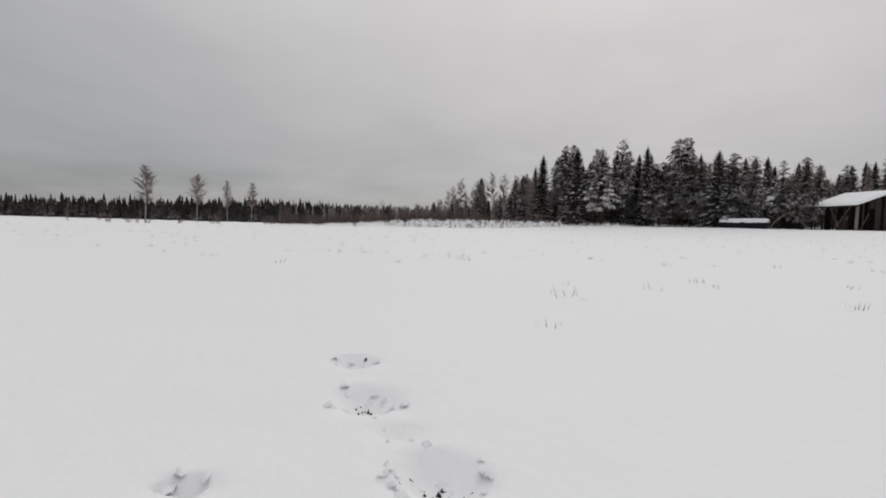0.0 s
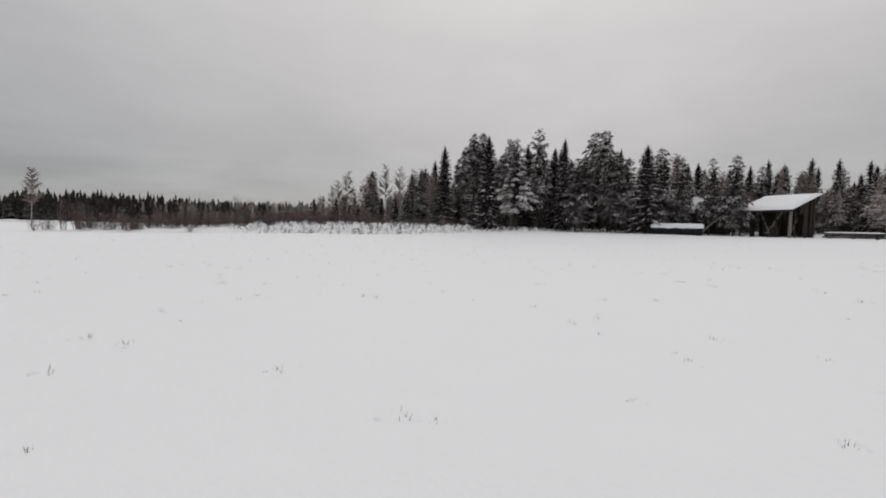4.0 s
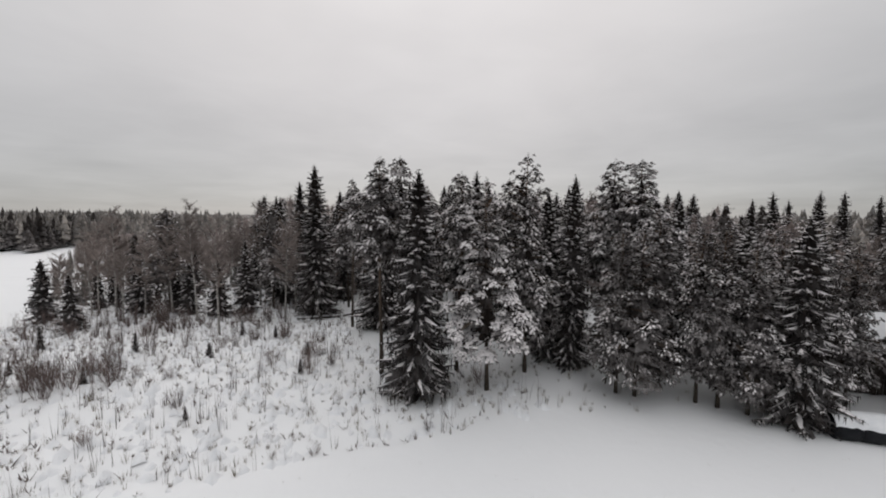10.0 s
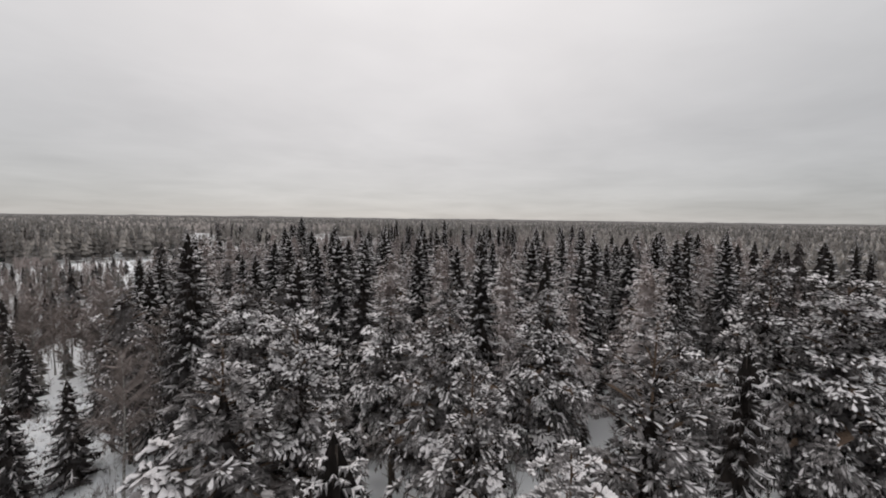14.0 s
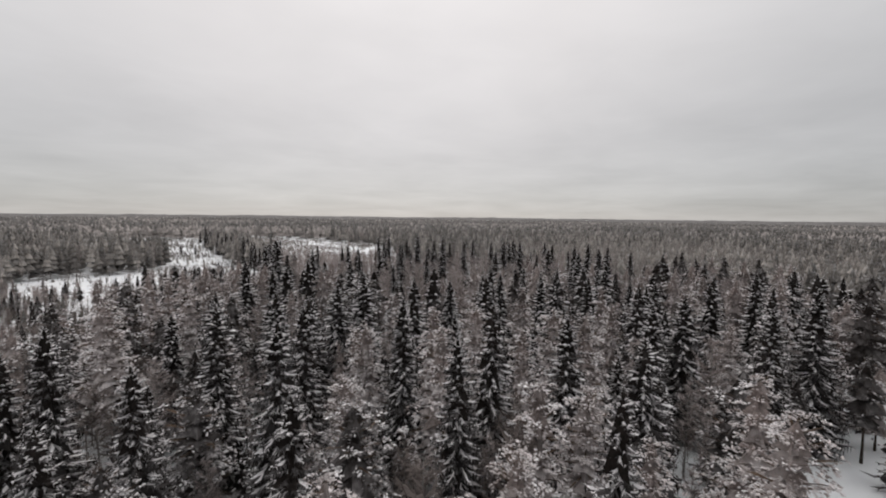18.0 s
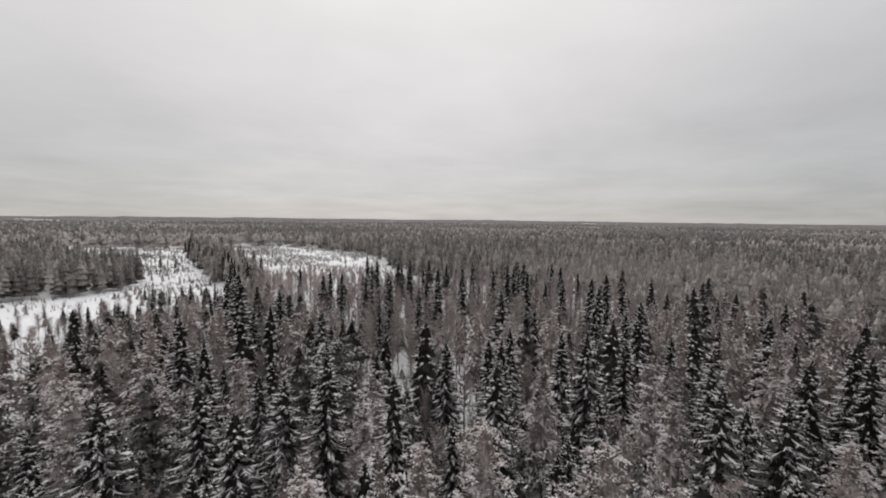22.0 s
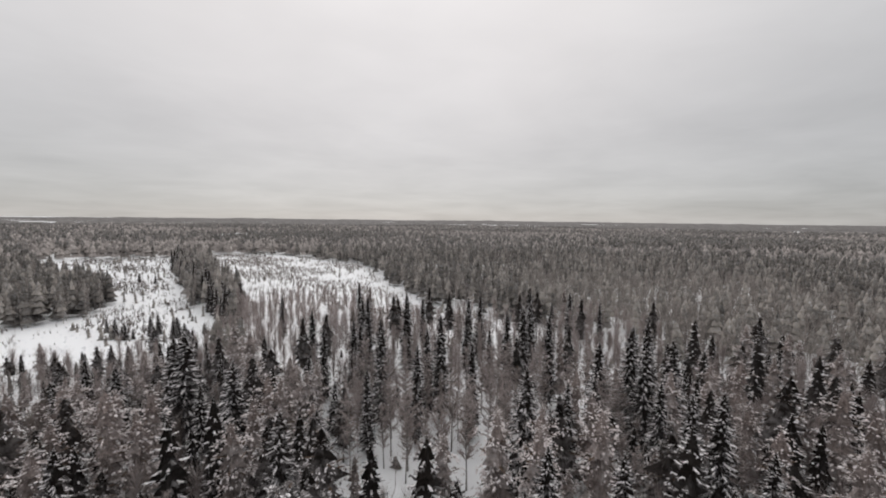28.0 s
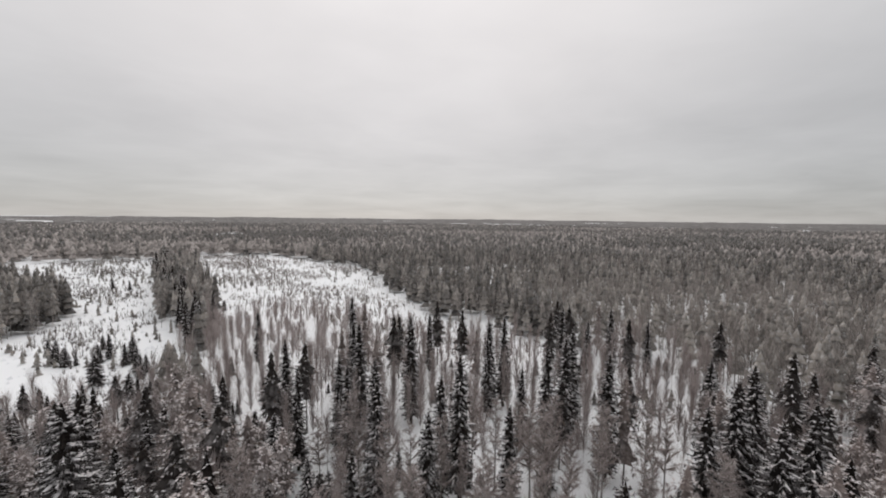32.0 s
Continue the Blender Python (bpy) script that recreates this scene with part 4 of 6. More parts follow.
# more tall trees that stand clear of their neighbours
for k, (x, y, h) in enumerate(((-18.6, 128.2, 12.4), (17.0, 135.7, 14.1), (-11.3, 123.0, 11.5), (-60.8, 147.2, 11.8), (-21.9, 145.0, 15.6), (-36.7, 136.0, 16.9), (-11.8, 139.4, 12.0), (32.8, 192.6, 11.2),
                               (-18.7, 151.9, 15.0), (1.0, 164.5, 14.3), (-43.5, 155.0, 16.0), (-85.4, 179.6, 11.8), (2.6, 154.4, 13.3), (-58.6, 166.7, 13.0), (9.9, 200.8, 12.7), (-12.1, 169.2, 13.6),
                               (-0.7, 168.8, 14.0), (-12.4, 151.4, 15.0), (-18.3, 164.8, 17.0), (2.8, 124.9, 17.6), (-22.7, 119.4, 17.0))):
    if all((x - p) ** 2 + (y - q) ** 2 > 6 for p, q in placed):
        plant(MID_SPRUCE[k % 4], x, y, h)
for k, (x, y, h) in enumerate(((-38.3, 181.4, 16.8), (-12.9, 198.2, 16.9), (-50.5, 190.0, 14.4), (-19.9, 196.7, 12.6), (-60.8, 192.7, 8.6))):
    if all((x - p) ** 2 + (y - q) ** 2 > 6 for p, q in placed):
        plant(THIN_SPRUCE[k % 2], x, y, h)
# the row behind the snowy glade
for k, (x, y, h) in enumerate(((19.5, 123.8, 15.4), (22.9, 124.2, 16.2), (26.8, 126.6, 15.0), (30.4, 125.4, 16.6), (33.2, 130.0, 15.2), (36.2, 127.8, 16.6), (41.0, 127.0, 15.8), (45.0, 129.5, 16.4))):
    plant(THIN_SPRUCE[k % 2], x, y, h)

# ---- the rest of the near wood, at random spacing
rng = np.random.RandomState(7)


def scatter(n_try, box, gap, limit, ok):
    """Random places in a box, no two nearer than gap."""
    got = []
    xs, ys = rng.uniform(box[0], box[1], n_try), rng.uniform(box[2], box[3], n_try)
    keep = ok(xs, ys)
    for x, y in zip(xs[keep], ys[keep]):
        if len(got) >= limit:
            break
        if all((x - p) ** 2 + (y - q) ** 2 > gap * gap for p, q in placed) and all((x - p) ** 2 + (y - q) ** 2 > gap * gap for p, q in got):
            got.append((float(x), float(y)))
    return got


def near_wood(x, y):
    return wooded(x, y) & ~inside(x, y, STAND) & (y > 84) & (y < 205) & (x > -84 - 0.4 * (y - 90)) & (x < 30 + 0.2 * (y - 80)) & ~by_the_field(x, y) & ~opening(x, y)


def opening(x, y):
    """Bare snowy ground under the front pines, and the two aisles that lead from there to the glade."""
    front = (y < 95) & (x > -36) & (x < -19)
    narrow = (y > 92) & (y < 123) & (np.abs(x + 9.6 - (y - 97.2) * 0.44) < 1.5)
    return front | narrow | inside(x, y, [(-6.2, 89), (-1.0, 88), (10.5, 102), (12, 106), (4, 106)])


def by_the_field(x, y):
    """The open strip along the western field."""
    return (x < -76) & (72 * (x + 78) + 79 * (y - 90) < 107 * 15) & (y < 150)


def low_west(x, y):
    """How far a place lies in the low birch growth west of the tall wood, 0 to 1."""
    return smooth_s(-48, -60, x) if y < 120 else smooth_s(-68, -80, x) * smooth_s(160, 140, y)


def pale(x, y):
    """The group of heavily frosted pines in the middle of the wood."""
    return abs(x + 28 - 0.1 * (y - 120)) < 9 and 114 < y < 142


def wood_mix(x, y):
    """Which kind grows where: spruce and pine in the heart, birch to the west and north-east."""
    v = random.random()
    bare = 0.17 + 0.50 * low_west(x, y) + 0.35 * smooth_s(140, 185, y) * smooth_s(-22, 12, x)
    if v < bare:
        return "birch"
    heart = (abs(x + 26) < 24 and y < 118) or pale(x, y)
    return "pine" if v < bare + (1 - bare) * (0.92 if heart else 0.60) else "spruce"


def stand_tree(kind, models, x, y, h, wide=1.0):
    """A tree of its own near the flight, else one of the joined trees deeper in the wood."""
    near = y < 150 - 0.9 * max(0, abs(x + 26) - 30) and planted[kind] < 150
    if near:
        planted[kind] += 1
        plant(random.choice(models), x, y, h, wide=wide)
    elif y < 182 - 0.5 * max(0, abs(x + 26) - 40) and planted[kind] < 262:
        planted[kind] += 1
        plant(random.choice({"birch": BIRCH, "spruce": LIGHT_SPRUCE, "pine": LIGHT_PINE + LIGHT_PINE[2:]}[kind]), x, y, h, wide=wide)
    elif kind == "birch":
        birch_surplus.append((x, y, h))
    else:
        pool = DEEP_SPRUCE if kind == "spruce" else DEEP_PINE
        deep[kind].append((random.choice(pool), x, y, h, wide))


birch_surplus = []
rows = scatter(12000, (-120, 50, 84, 205), 3.8, 760, near_wood)
rows.sort(key=lambda p: p[1] + 0.5 * abs(p[0] + 26))
for x, y in rows:
    kind = wood_mix(x, y)
    path_gap = abs(x + 25.5)
    low = low_west(x, y)
    if (y < 93 and -42 < x < -17) or (96 < y < 112 and abs(x + 15 - (y - 84) * 0.536) < 1.6 + 0.8 * math.sin(y)) or (92 < y < 116 and abs(x - y + 95) < 2.6):
        continue
    if 95 < y < 116 and -44 < x < -6 and random.random() < 0.24:
        continue
    cap = 14.6 if path_gap < 5 and y < 100 else 99
    if x > -18 and y < 101:
        cap = 12.5
    if y > 165 and x < -68:
        cap = random.uniform(5, 9)
    if x > 3 and y < 126:
        cap = random.uniform(8.5, 12)
        kind = "pine" if kind == "birch" else kind
    if low > 0.4 and kind != "birch":
        if y < 112 or random.random() < 0.35:
            plant(random.choice(SMALL_SPRUCE), x, y, random.uniform(3, 7))
    elif kind == "birch":
        if low < 0.6 or y < 104 or random.random() < 0.55:
            stand_tree("birch", EDGE_BIRCH if y < 118 else BIRCH, x, y, min(random.uniform(7.5, 12.5) * (1 - 0.45 * low * smooth_s(98, 112, y)), cap), 1.2)
    elif kind == "pine":
        stand_tree("pine", HERO_PINE + FROST_PINE[:1] if y < 98 and path_gap < 16 else FROST_PINE if pale(x, y) else MID_PINE + FROST_PINE + FROST_PINE, x, y, min(random.uniform(12, 16), cap), random.uniform(0.95, 1.2))
    else:
        stand_tree("spruce", MID_SPRUCE, x, y, min(random.uniform(9, 16.0), cap), random.uniform(1.0, 1.25))
for x, y in scatter(9000, (-120, 50, 88, 205), 1.9, 800, near_wood):
    v = random.random()
    low = low_west(x, y)
    if 93 < y < 118 and -46 < x < -4 and random.random() < 0.62:
        continue
    if v < (0.45 if -52 < x < 4 and y < 152 else 0.72):
        if y < 136 and abs(x + 26) < 52 and planted["birch"] < 240:
            planted["birch"] += 1
            plant(random.choice(EDGE_BIRCH if y < 106 or x < -50 else BIRCH), x, y, random.uniform(6, 10.5), wide=1.1)
        else:
            birch_surplus.append((x, y, random.uniform(6, 10.5)))
    elif v < 0.84 or low > 0.4:
        deep["spruce"].append((random.choice(DEEP_SPRUCE), x, y, random.uniform(4, 9) * (1 - 0.4 * low), 1.0))
    else:
        deep["pine"].append((random.choice(DEEP_PINE), x, y, random.uniform(7, 10.5), 0.95))
# the dark pines west of the open stand
for x, y in scatter(900, (-92, -39, 150, 193), 2.9, 84, lambda x, y: wooded(x, y) & (x < -40 - 0.55 * np.maximum(y - 172, 0)) & (x > -92 + 0.3 * np.maximum(y - 165, 0))):
    if random.random() < 0.72:
        plant(random.choice(LIGHT_PINE), x, y, random.uniform(6.5, 10.5), wide=1.3)
    else:
        plant(random.choice(MID_SPRUCE), x, y, random.uniform(6, 11), wide=1.25)
for x, y in scatter(2600, (-97, 24, 166, 247), 2.1, 330, lambda x, y: inside(x, y, STAND)):
    v = random.random()
    if v < 0.80:
        if y > 190:
            birch_surplus.append((x, y, random.uniform(8, 13)))
        else:
            plant(random.choice(BIRCH), x, y, random.uniform(9, 14))
    elif v < 0.85:
        deep["pine"].append((random.choice(DEEP_PINE), x, y, random.uniform(13, 16.5), 0.75))
    elif v < 0.94:
        plant(random.choice(SMALL_SPRUCE), x, y, random.uniform(2, 5))
    else:
        plant(random.choice(THIN_SPRUCE), x, y, random.uniform(12, 17))
for x, y in scatter(2600, (-168, -72, 104, 206), 2.5, 430, lambda x, y: inside(x, y, LOW_WEST) & ~inside(x, y, CUT_WEST) & ~inside(x, y, CUT_SMALL) & ~by_the_field(x, y)):
    v = random.random()
    if inside(x, y, [(-86, 148), (-76, 152), (-84, 166), (-92, 184), (-112, 186), (-120, 176), (-104, 164)]) and v > 0.35:
        continue
    if v < 0.55:
        birch_surplus.append((x, y, random.uniform(6.5, 10.5) * (0.62 if y > 140 else 1)))
    else:
        k = "spruce" if v < 0.72 else "pine"
        deep[k].append((random.choice(DEEP_SPRUCE if k == "spruce" else DEEP_PINE), x, y, random.uniform(6, 12) * (0.62 if y > 140 else 1), 1.0))
for x, y in scatter(200, (4, 46, 106, 140), 3.5, 48, lambda x, y: inside(x, y, GLADE) & (x > 3) & ((y > 121) | (x > 27))):
    k = random.choice(["spruce", "pine"])
    deep[k].append((random.choice(DEEP_SPRUCE if k == "spruce" else DEEP_PINE), x, y, random.uniform(6, 11), 1.1))
for x, y in scatter(300, (14, 80, 92, 125), 3.0, 50, lambda x, y: (x > 12 + 0.4 * (y - 90)) & (y > 93) & ~inside(x, y, GLADE)):
    k = random.choice(["spruce", "pine"])
    deep[k].append((random.choice(DEEP_SPRUCE if k == "spruce" else DEEP_PINE), x, y, random.uniform(5.5, 8.5), 1.1))


# ---------------------------------------------------------------- woods too far or too many to count
def far_places(n, ok, rmin, rmax, half=62):
    """Places in the wedge the flight looks over, thinning out with distance."""
    r = rmin + (rmax - rmin) * rng.uniform(0, 1, n)
    a = np.radians(rng.uniform(-half, half, n))
    x, y = -28 + r * np.sin(a), 40 + r * np.cos(a)
    k = ok(x, y)
    return x[k], y[k]


def joined_wood(name, entries, label):
    """Many trees of a few shapes as one mesh."""
    V, T, M, mats, base = [], [], [], [], 0
    for (meshes, h0), x, y, h, wide in entries:
        k, a = h / h0, rng.uniform(0, 6.28)
        z = gz(x, y) - 0.1
        for me in meshes:
            n, m = len(me.vertices), len(me.loop_triangles) or (me.calc_loop_triangles() or len(me.loop_triangles))
            if me.name not in CACHE:
                co, tri = np.empty(n * 3, np.float32), np.empty(m * 3, np.int32)
                me.vertices.foreach_get("co", co)
                me.loop_triangles.foreach_get("vertices", tri)
                CACHE[me.name] = (co.reshape(-1, 3), tri.reshape(-1, 3))
            co, tri = CACHE[me.name]
            c, sn = math.cos(a) * k * wide, math.sin(a) * k * wide
            V.append(np.stack([x + c * co[:, 0] - sn * co[:, 1], y + sn * co[:, 0] + c * co[:, 1], z + k * co[:, 2]], -1))
            T.append(tri + base)
            base += n
            mat = me.materials[0]
            if mat not in mats:
                mats.append(mat)
            M.append(np.full(len(tri), mats.index(mat), np.int32))
    me = array_mesh(name, np.concatenate(V), np.concatenate(T), mats[0])
    for mat in mats[1:]:
        me.materials.append(mat)
    me.polygons.foreach_set("material_index", np.concatenate(M))
    return tagged(new(name, me), label, "forest", kind="stuff")


CACHE = {}


def cone_woods(name, x, y, h, r, mat, tiers, sides, label, base=0.12):
    n = len(x)
    z = ground(x, y)
    V, T = [], []
    ang = np.arange(sides) * 2 * np.pi / sides
    turn = rng.uniform(0, 6.28, n)
    for t in range(tiers):
        u0 = base + (1 - base) * (t / tiers) ** 0.9
        u1 = min(1.0, u0 + (1 - base) * 1.55 / tiers)
        rad = r[:, None] * ((1 - u0) ** 0.75 + 0.06) * (np.where(np.arange(sides) % 2 == 0, 1.12, 0.66)[None] * rng.uniform(0.75, 1.25, (n, sides)))
        w = ang[None] + turn[:, None] + 0.7 * t
        ring = np.stack([x[:, None] + rad * np.cos(w), y[:, None] + rad * np.sin(w), z[:, None] + h[:, None] * (u0 - 0.03 * rng.uniform(0, 1.5, (n, sides)))], -1)
        apex = np.stack([x + rng.uniform(-0.1, 0.1, n), y, z + h * u1], -1)[:, None]
        block = np.concatenate([ring, apex], 1)
        b0 = sum(len(v) for v in V)
        V.append(block.reshape(-1, 3))
        i = b0 + np.arange(n)[:, None] * (sides + 1)
        k = np.arange(sides)[None]
        T.append(np.stack([i + k, i + (k + 1) % sides, i + sides + 0 * k], -1).reshape(-1, 3))
    me = array_mesh(name, np.concatenate(V), np.concatenate(T), mat)
    return tagged(new(name, me), label, "forest", kind="stuff")


def bare_woods(name, x, y, h, spread, wide, twigs, mat, label):
    n = len(x)
    z = ground(x, y)
    base = np.stack([x, y, z], -1)
    V, T = [], []
    for t in range(twigs + 1):
        if t == 0:
            u, a, tip_h, reach, w = np.zeros(n), rng.uniform(0, 6.28, n), h * 0.95, 0.1 * spread, wide * 1.3
        else:
            u = rng.uniform(0.25, 0.8, n)
            a = rng.uniform(0, 6.28, n)
            tip_h = h * np.minimum(u + rng.uniform(0.12, 0.38, n), 1.0)
            reach, w = spread * rng.uniform(0.4, 1.1, n) * (1.15 - 0.6 * u), wide * (0.75 + 0.5 * rng.uniform(0, 1, n))
        p = base + np.stack([0 * u, 0 * u, u * h - 0.2 * (u == 0)], -1)
        tip = base + np.stack([np.cos(a) * reach, np.sin(a) * reach, tip_h], -1)
        b = rng.uniform(0, 6.28, n)
        s = np.stack([np.cos(b), np.sin(b), 0 * b], -1) * np.reshape(w, (-1, 1)) * np.ones((n, 1))
        V.append(np.stack([p + s, tip, p - s], 1).reshape(-1, 3))
        T.append((np.arange(n)[:, None] * 3 + np.arange(3)[None]) + 3 * n * t)
    me = array_mesh(name, np.concatenate(V), np.concatenate(T), mat)
    return tagged(new(name, me), label, "forest", kind="stuff")


def beyond_near(x, y):
    return wooded(x, y) & ~near_wood(x, y) & ~by_the_field(x, y) & ~opening(x, y) & ~inside(x, y, STAND) & ~((x > 20) & (x < 75) & (y < 120) & (y > 70))


def mid_woods():
    x, y = far_places(25000, beyond_near, 60, 430)
    w2 = inside(x, y, [(-70, 108), (-84, 100), (-190, 180), (-168, 206), (-110, 128)])
    x, y = x[~w2], y[~w2]
    pl = inside(x, y, PLATEAU)
    kind = rng.uniform(0, 1, len(x)) + 0.16 * np.sin(x / 41) * np.cos(y / 57)
    kind = kind + 0.32 * ((x > 4) & (x < 110) & (y > 185) & (y < 310))
    sp, pi, bi = (kind < 0.25) & ~pl, (kind >= 0.25) & (kind < 0.52) & ~pl, (kind >= 0.52) | pl
    n = lambda m: int(m.sum())
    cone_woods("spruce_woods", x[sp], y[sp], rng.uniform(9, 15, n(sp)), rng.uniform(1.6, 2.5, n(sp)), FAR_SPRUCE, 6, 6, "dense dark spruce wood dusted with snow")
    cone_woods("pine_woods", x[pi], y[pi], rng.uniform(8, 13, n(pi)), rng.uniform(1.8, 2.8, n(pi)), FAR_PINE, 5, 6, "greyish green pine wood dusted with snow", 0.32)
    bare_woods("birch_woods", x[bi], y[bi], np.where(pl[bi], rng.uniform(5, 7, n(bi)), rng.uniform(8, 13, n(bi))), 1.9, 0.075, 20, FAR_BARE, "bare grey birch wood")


def far_woods():
    x, y = far_places(30000, wooded, 400, 1500)
    kind = rng.uniform(0, 1, len(x)) + 0.35 * np.sin(x / 95 + 1) * np.cos(y / 120) + 0.2 * np.sin(y / 61)
    sp, bi = kind < 0.5, kind >= 0.5
    n = lambda m: int(m.sum())
    size = 1 + np.hypot(x, y) / 900
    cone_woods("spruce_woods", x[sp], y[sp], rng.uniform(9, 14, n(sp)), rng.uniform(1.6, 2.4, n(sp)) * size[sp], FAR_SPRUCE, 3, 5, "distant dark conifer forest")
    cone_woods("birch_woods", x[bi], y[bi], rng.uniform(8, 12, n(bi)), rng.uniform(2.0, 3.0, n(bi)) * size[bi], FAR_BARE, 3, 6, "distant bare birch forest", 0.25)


def west_edge_woods():
    """The wall of trees behind the western field."""
    m = 2600
    t = rng.uniform(0, 0.84, m)
    ex = np.interp(t, [0, 0.2, 0.4, 0.6, 0.8, 1], [-560, -440, -330, -262, -189, -120])
    ey = np.interp(t, [0, 0.2, 0.4, 0.6, 0.8, 1], [-130, 10, 95, 150, 186, 130])
    off = rng.uniform(0, 1, m) ** 1.6 * 60
    x, y = ex - off * 0.45, ey + off
    k = ~inside(x, y, WEST_FIELD)
    x, y, low = x[k], y[k], 1 - 0.3 * smooth(0.62, 0.84, t[k])
    sp = rng.uniform(0, 1, len(x)) < 0.55
    n = lambda q: int(q.sum())
    cone_woods("spruce_woods", x[sp], y[sp], rng.uniform(8.5, 19, n(sp)) * low[sp], rng.uniform(1.6, 2.8, n(sp)), SPRUCE, 6, 6, "spruce wood along the far edge of the field")
    cone_woods("pine_woods", x[~sp], y[~sp], rng.uniform(8, 16, n(~sp)) * low[~sp], rng.uniform(1.8, 3.0, n(~sp)), PINE, 5, 6, "pine wood along the far edge of the field", 0.2)


def horizon_woods():
    """Canopy of the forest that rolls on to the horizon."""
    radii = np.geomspace(1250, 4700, 46)
    angs = np.radians(np.linspace(-180, 180, 361))
    R, A = np.meshgrid(radii, angs, indexing="ij")
    X, Y = -28 + R * np.sin(A), 40 + R * np.cos(A)
    Z = 6 + wave(X, Y, 210, 0.3) * 2.2 + rng.uniform(-1, 1, X.shape) * 3.0 + 9 * smooth(3000, 4700, R) * (0.4 + 0.5 * np.sin(A * 5 + 1) ** 2)
    Z[0] = 0
    V = np.stack([X, Y, Z], -1).reshape(-1, 3)
    nx, ny = X.shape[1], X.shape[0]
    i = (np.arange(ny - 1)[:, None] * nx + np.arange(nx - 1)[None]).ravel()
    T = np.concatenate([np.stack([i, i + nx, i + nx + 1], 1), np.stack([i, i + nx + 1, i + 1], 1)])
    tagged(new("distant_forest", array_mesh("distant_forest", V, T, FAR_WOODS)), "endless grey-brown winter forest running to the horizon", "forest", kind="stuff")


def clearing_strip():
    """The dark tongue of spruces, with birches behind, that parts the two clearings."""
    px, py = [-94, -99, -118, -150, -182, -226], [238, 247, 268, 308, 348, 410]
    for t, a in zip(rng.uniform(0, 5, 150), rng.uniform(-1, 1, 150)):
        x, y = float(np.interp(t, range(6), px)), float(np.interp(t, range(6), py))
        wide = 3.5 + 0.7 * t
        x, y = x + a * wide * 0.8, y + a * wide * 0.5
        if a < 0.25:
            deep["spruce"].append((random.choice(DEEP_SPRUCE), x, y, float(rng.uniform(7, 14)), 1.0))
        else:
            birch_surplus.append((x, y, float(rng.uniform(7, 12))))


clearing_strip()
joined_wood("spruce_woods", deep["spruce"], "snow-streaked dark spruces filling the depth of the wood")
joined_wood("pine_woods", deep["pine"], "snow-dusted and frosted pines filling the depth of the wood")
for fx, fy in zip(rng.uniform(-98, 22, 90), rng.uniform(168, 268, 90)):
    fringe = [(-97, 250), (-60, 262), (-36, 272), (-10, 250), (24, 232), (24, 205), (-4, 184), (-62, 168), (-96, 190)]
    if bool(inside(fx, fy, fringe)):
        birch_surplus.append((float(fx), float(fy), float(rng.uniform(4, 11))))
for fx, fy in zip(rng.uniform(-98, -28, 260), rng.uniform(228, 280, 260)):
    # young birches along the near side of the eastern clearing
    if bool(inside(fx, fy, [(-97, 246), (-64, 230), (-28, 234), (-44, 258), (-88, 277)])):
        birch_surplus.append((float(fx), float(fy), float(rng.uniform(4, 10))))
sx, sy, sh = (np.array(v) for v in zip(*birch_surplus))
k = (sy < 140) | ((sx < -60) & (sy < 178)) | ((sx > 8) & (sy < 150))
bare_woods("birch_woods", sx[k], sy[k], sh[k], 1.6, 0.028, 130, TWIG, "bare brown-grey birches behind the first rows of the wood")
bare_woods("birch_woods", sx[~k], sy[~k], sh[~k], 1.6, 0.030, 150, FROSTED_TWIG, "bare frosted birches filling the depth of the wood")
mid_woods()
far_woods()
west_edge_woods()
horizon_woods()


# ---------------------------------------------------------------- undergrowth
def spots_in(poly, n, lo, hi):
    xs, ys = [p[0] for p in poly], [p[1] for p in poly]
    x, y = rng.uniform(min(xs), max(xs), n * 3), rng.uniform(min(ys), max(ys), n * 3)
    k = inside(x, y, poly)
    return [(float(p), float(q), float(rng.uniform(lo, hi))) for p, q in zip(x[k][:n], y[k][:n])]


def undergrowth():
    """Bare saplings and brush between the trunks."""
    x, y = rng.uniform(-125, 50, 3800), rng.uniform(84, 245, 3800)
    k = near_wood(x, y) | (inside(x, y, STAND) & (rng.uniform(0, 1, len(x)) < 0.34))
    k &= (x < -30) | (y > 92)
    k &= (np.abs(x + 25) > 21) | (y > 118) | (rng.uniform(0, 1, len(x)) < 0.4)
    x, y = x[k], y[k]
    k = (y < 152) | ((x < -60) & (y < 178))
    bare_woods("birch_thicket", x[k], y[k], rng.uniform(1.5, 6.0, int(k.sum())), 1.0, 0.024, 24, TWIG, "thicket of bare brown saplings at the edge of the wood")
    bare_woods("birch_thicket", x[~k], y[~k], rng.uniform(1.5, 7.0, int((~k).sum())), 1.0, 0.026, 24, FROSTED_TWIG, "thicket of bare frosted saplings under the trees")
    k = rng.uniform(0, 1, len(x)) < 0.16
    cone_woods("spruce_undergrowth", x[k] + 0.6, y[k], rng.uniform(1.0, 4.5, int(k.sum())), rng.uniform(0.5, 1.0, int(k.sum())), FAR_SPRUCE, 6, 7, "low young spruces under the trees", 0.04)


undergrowth()


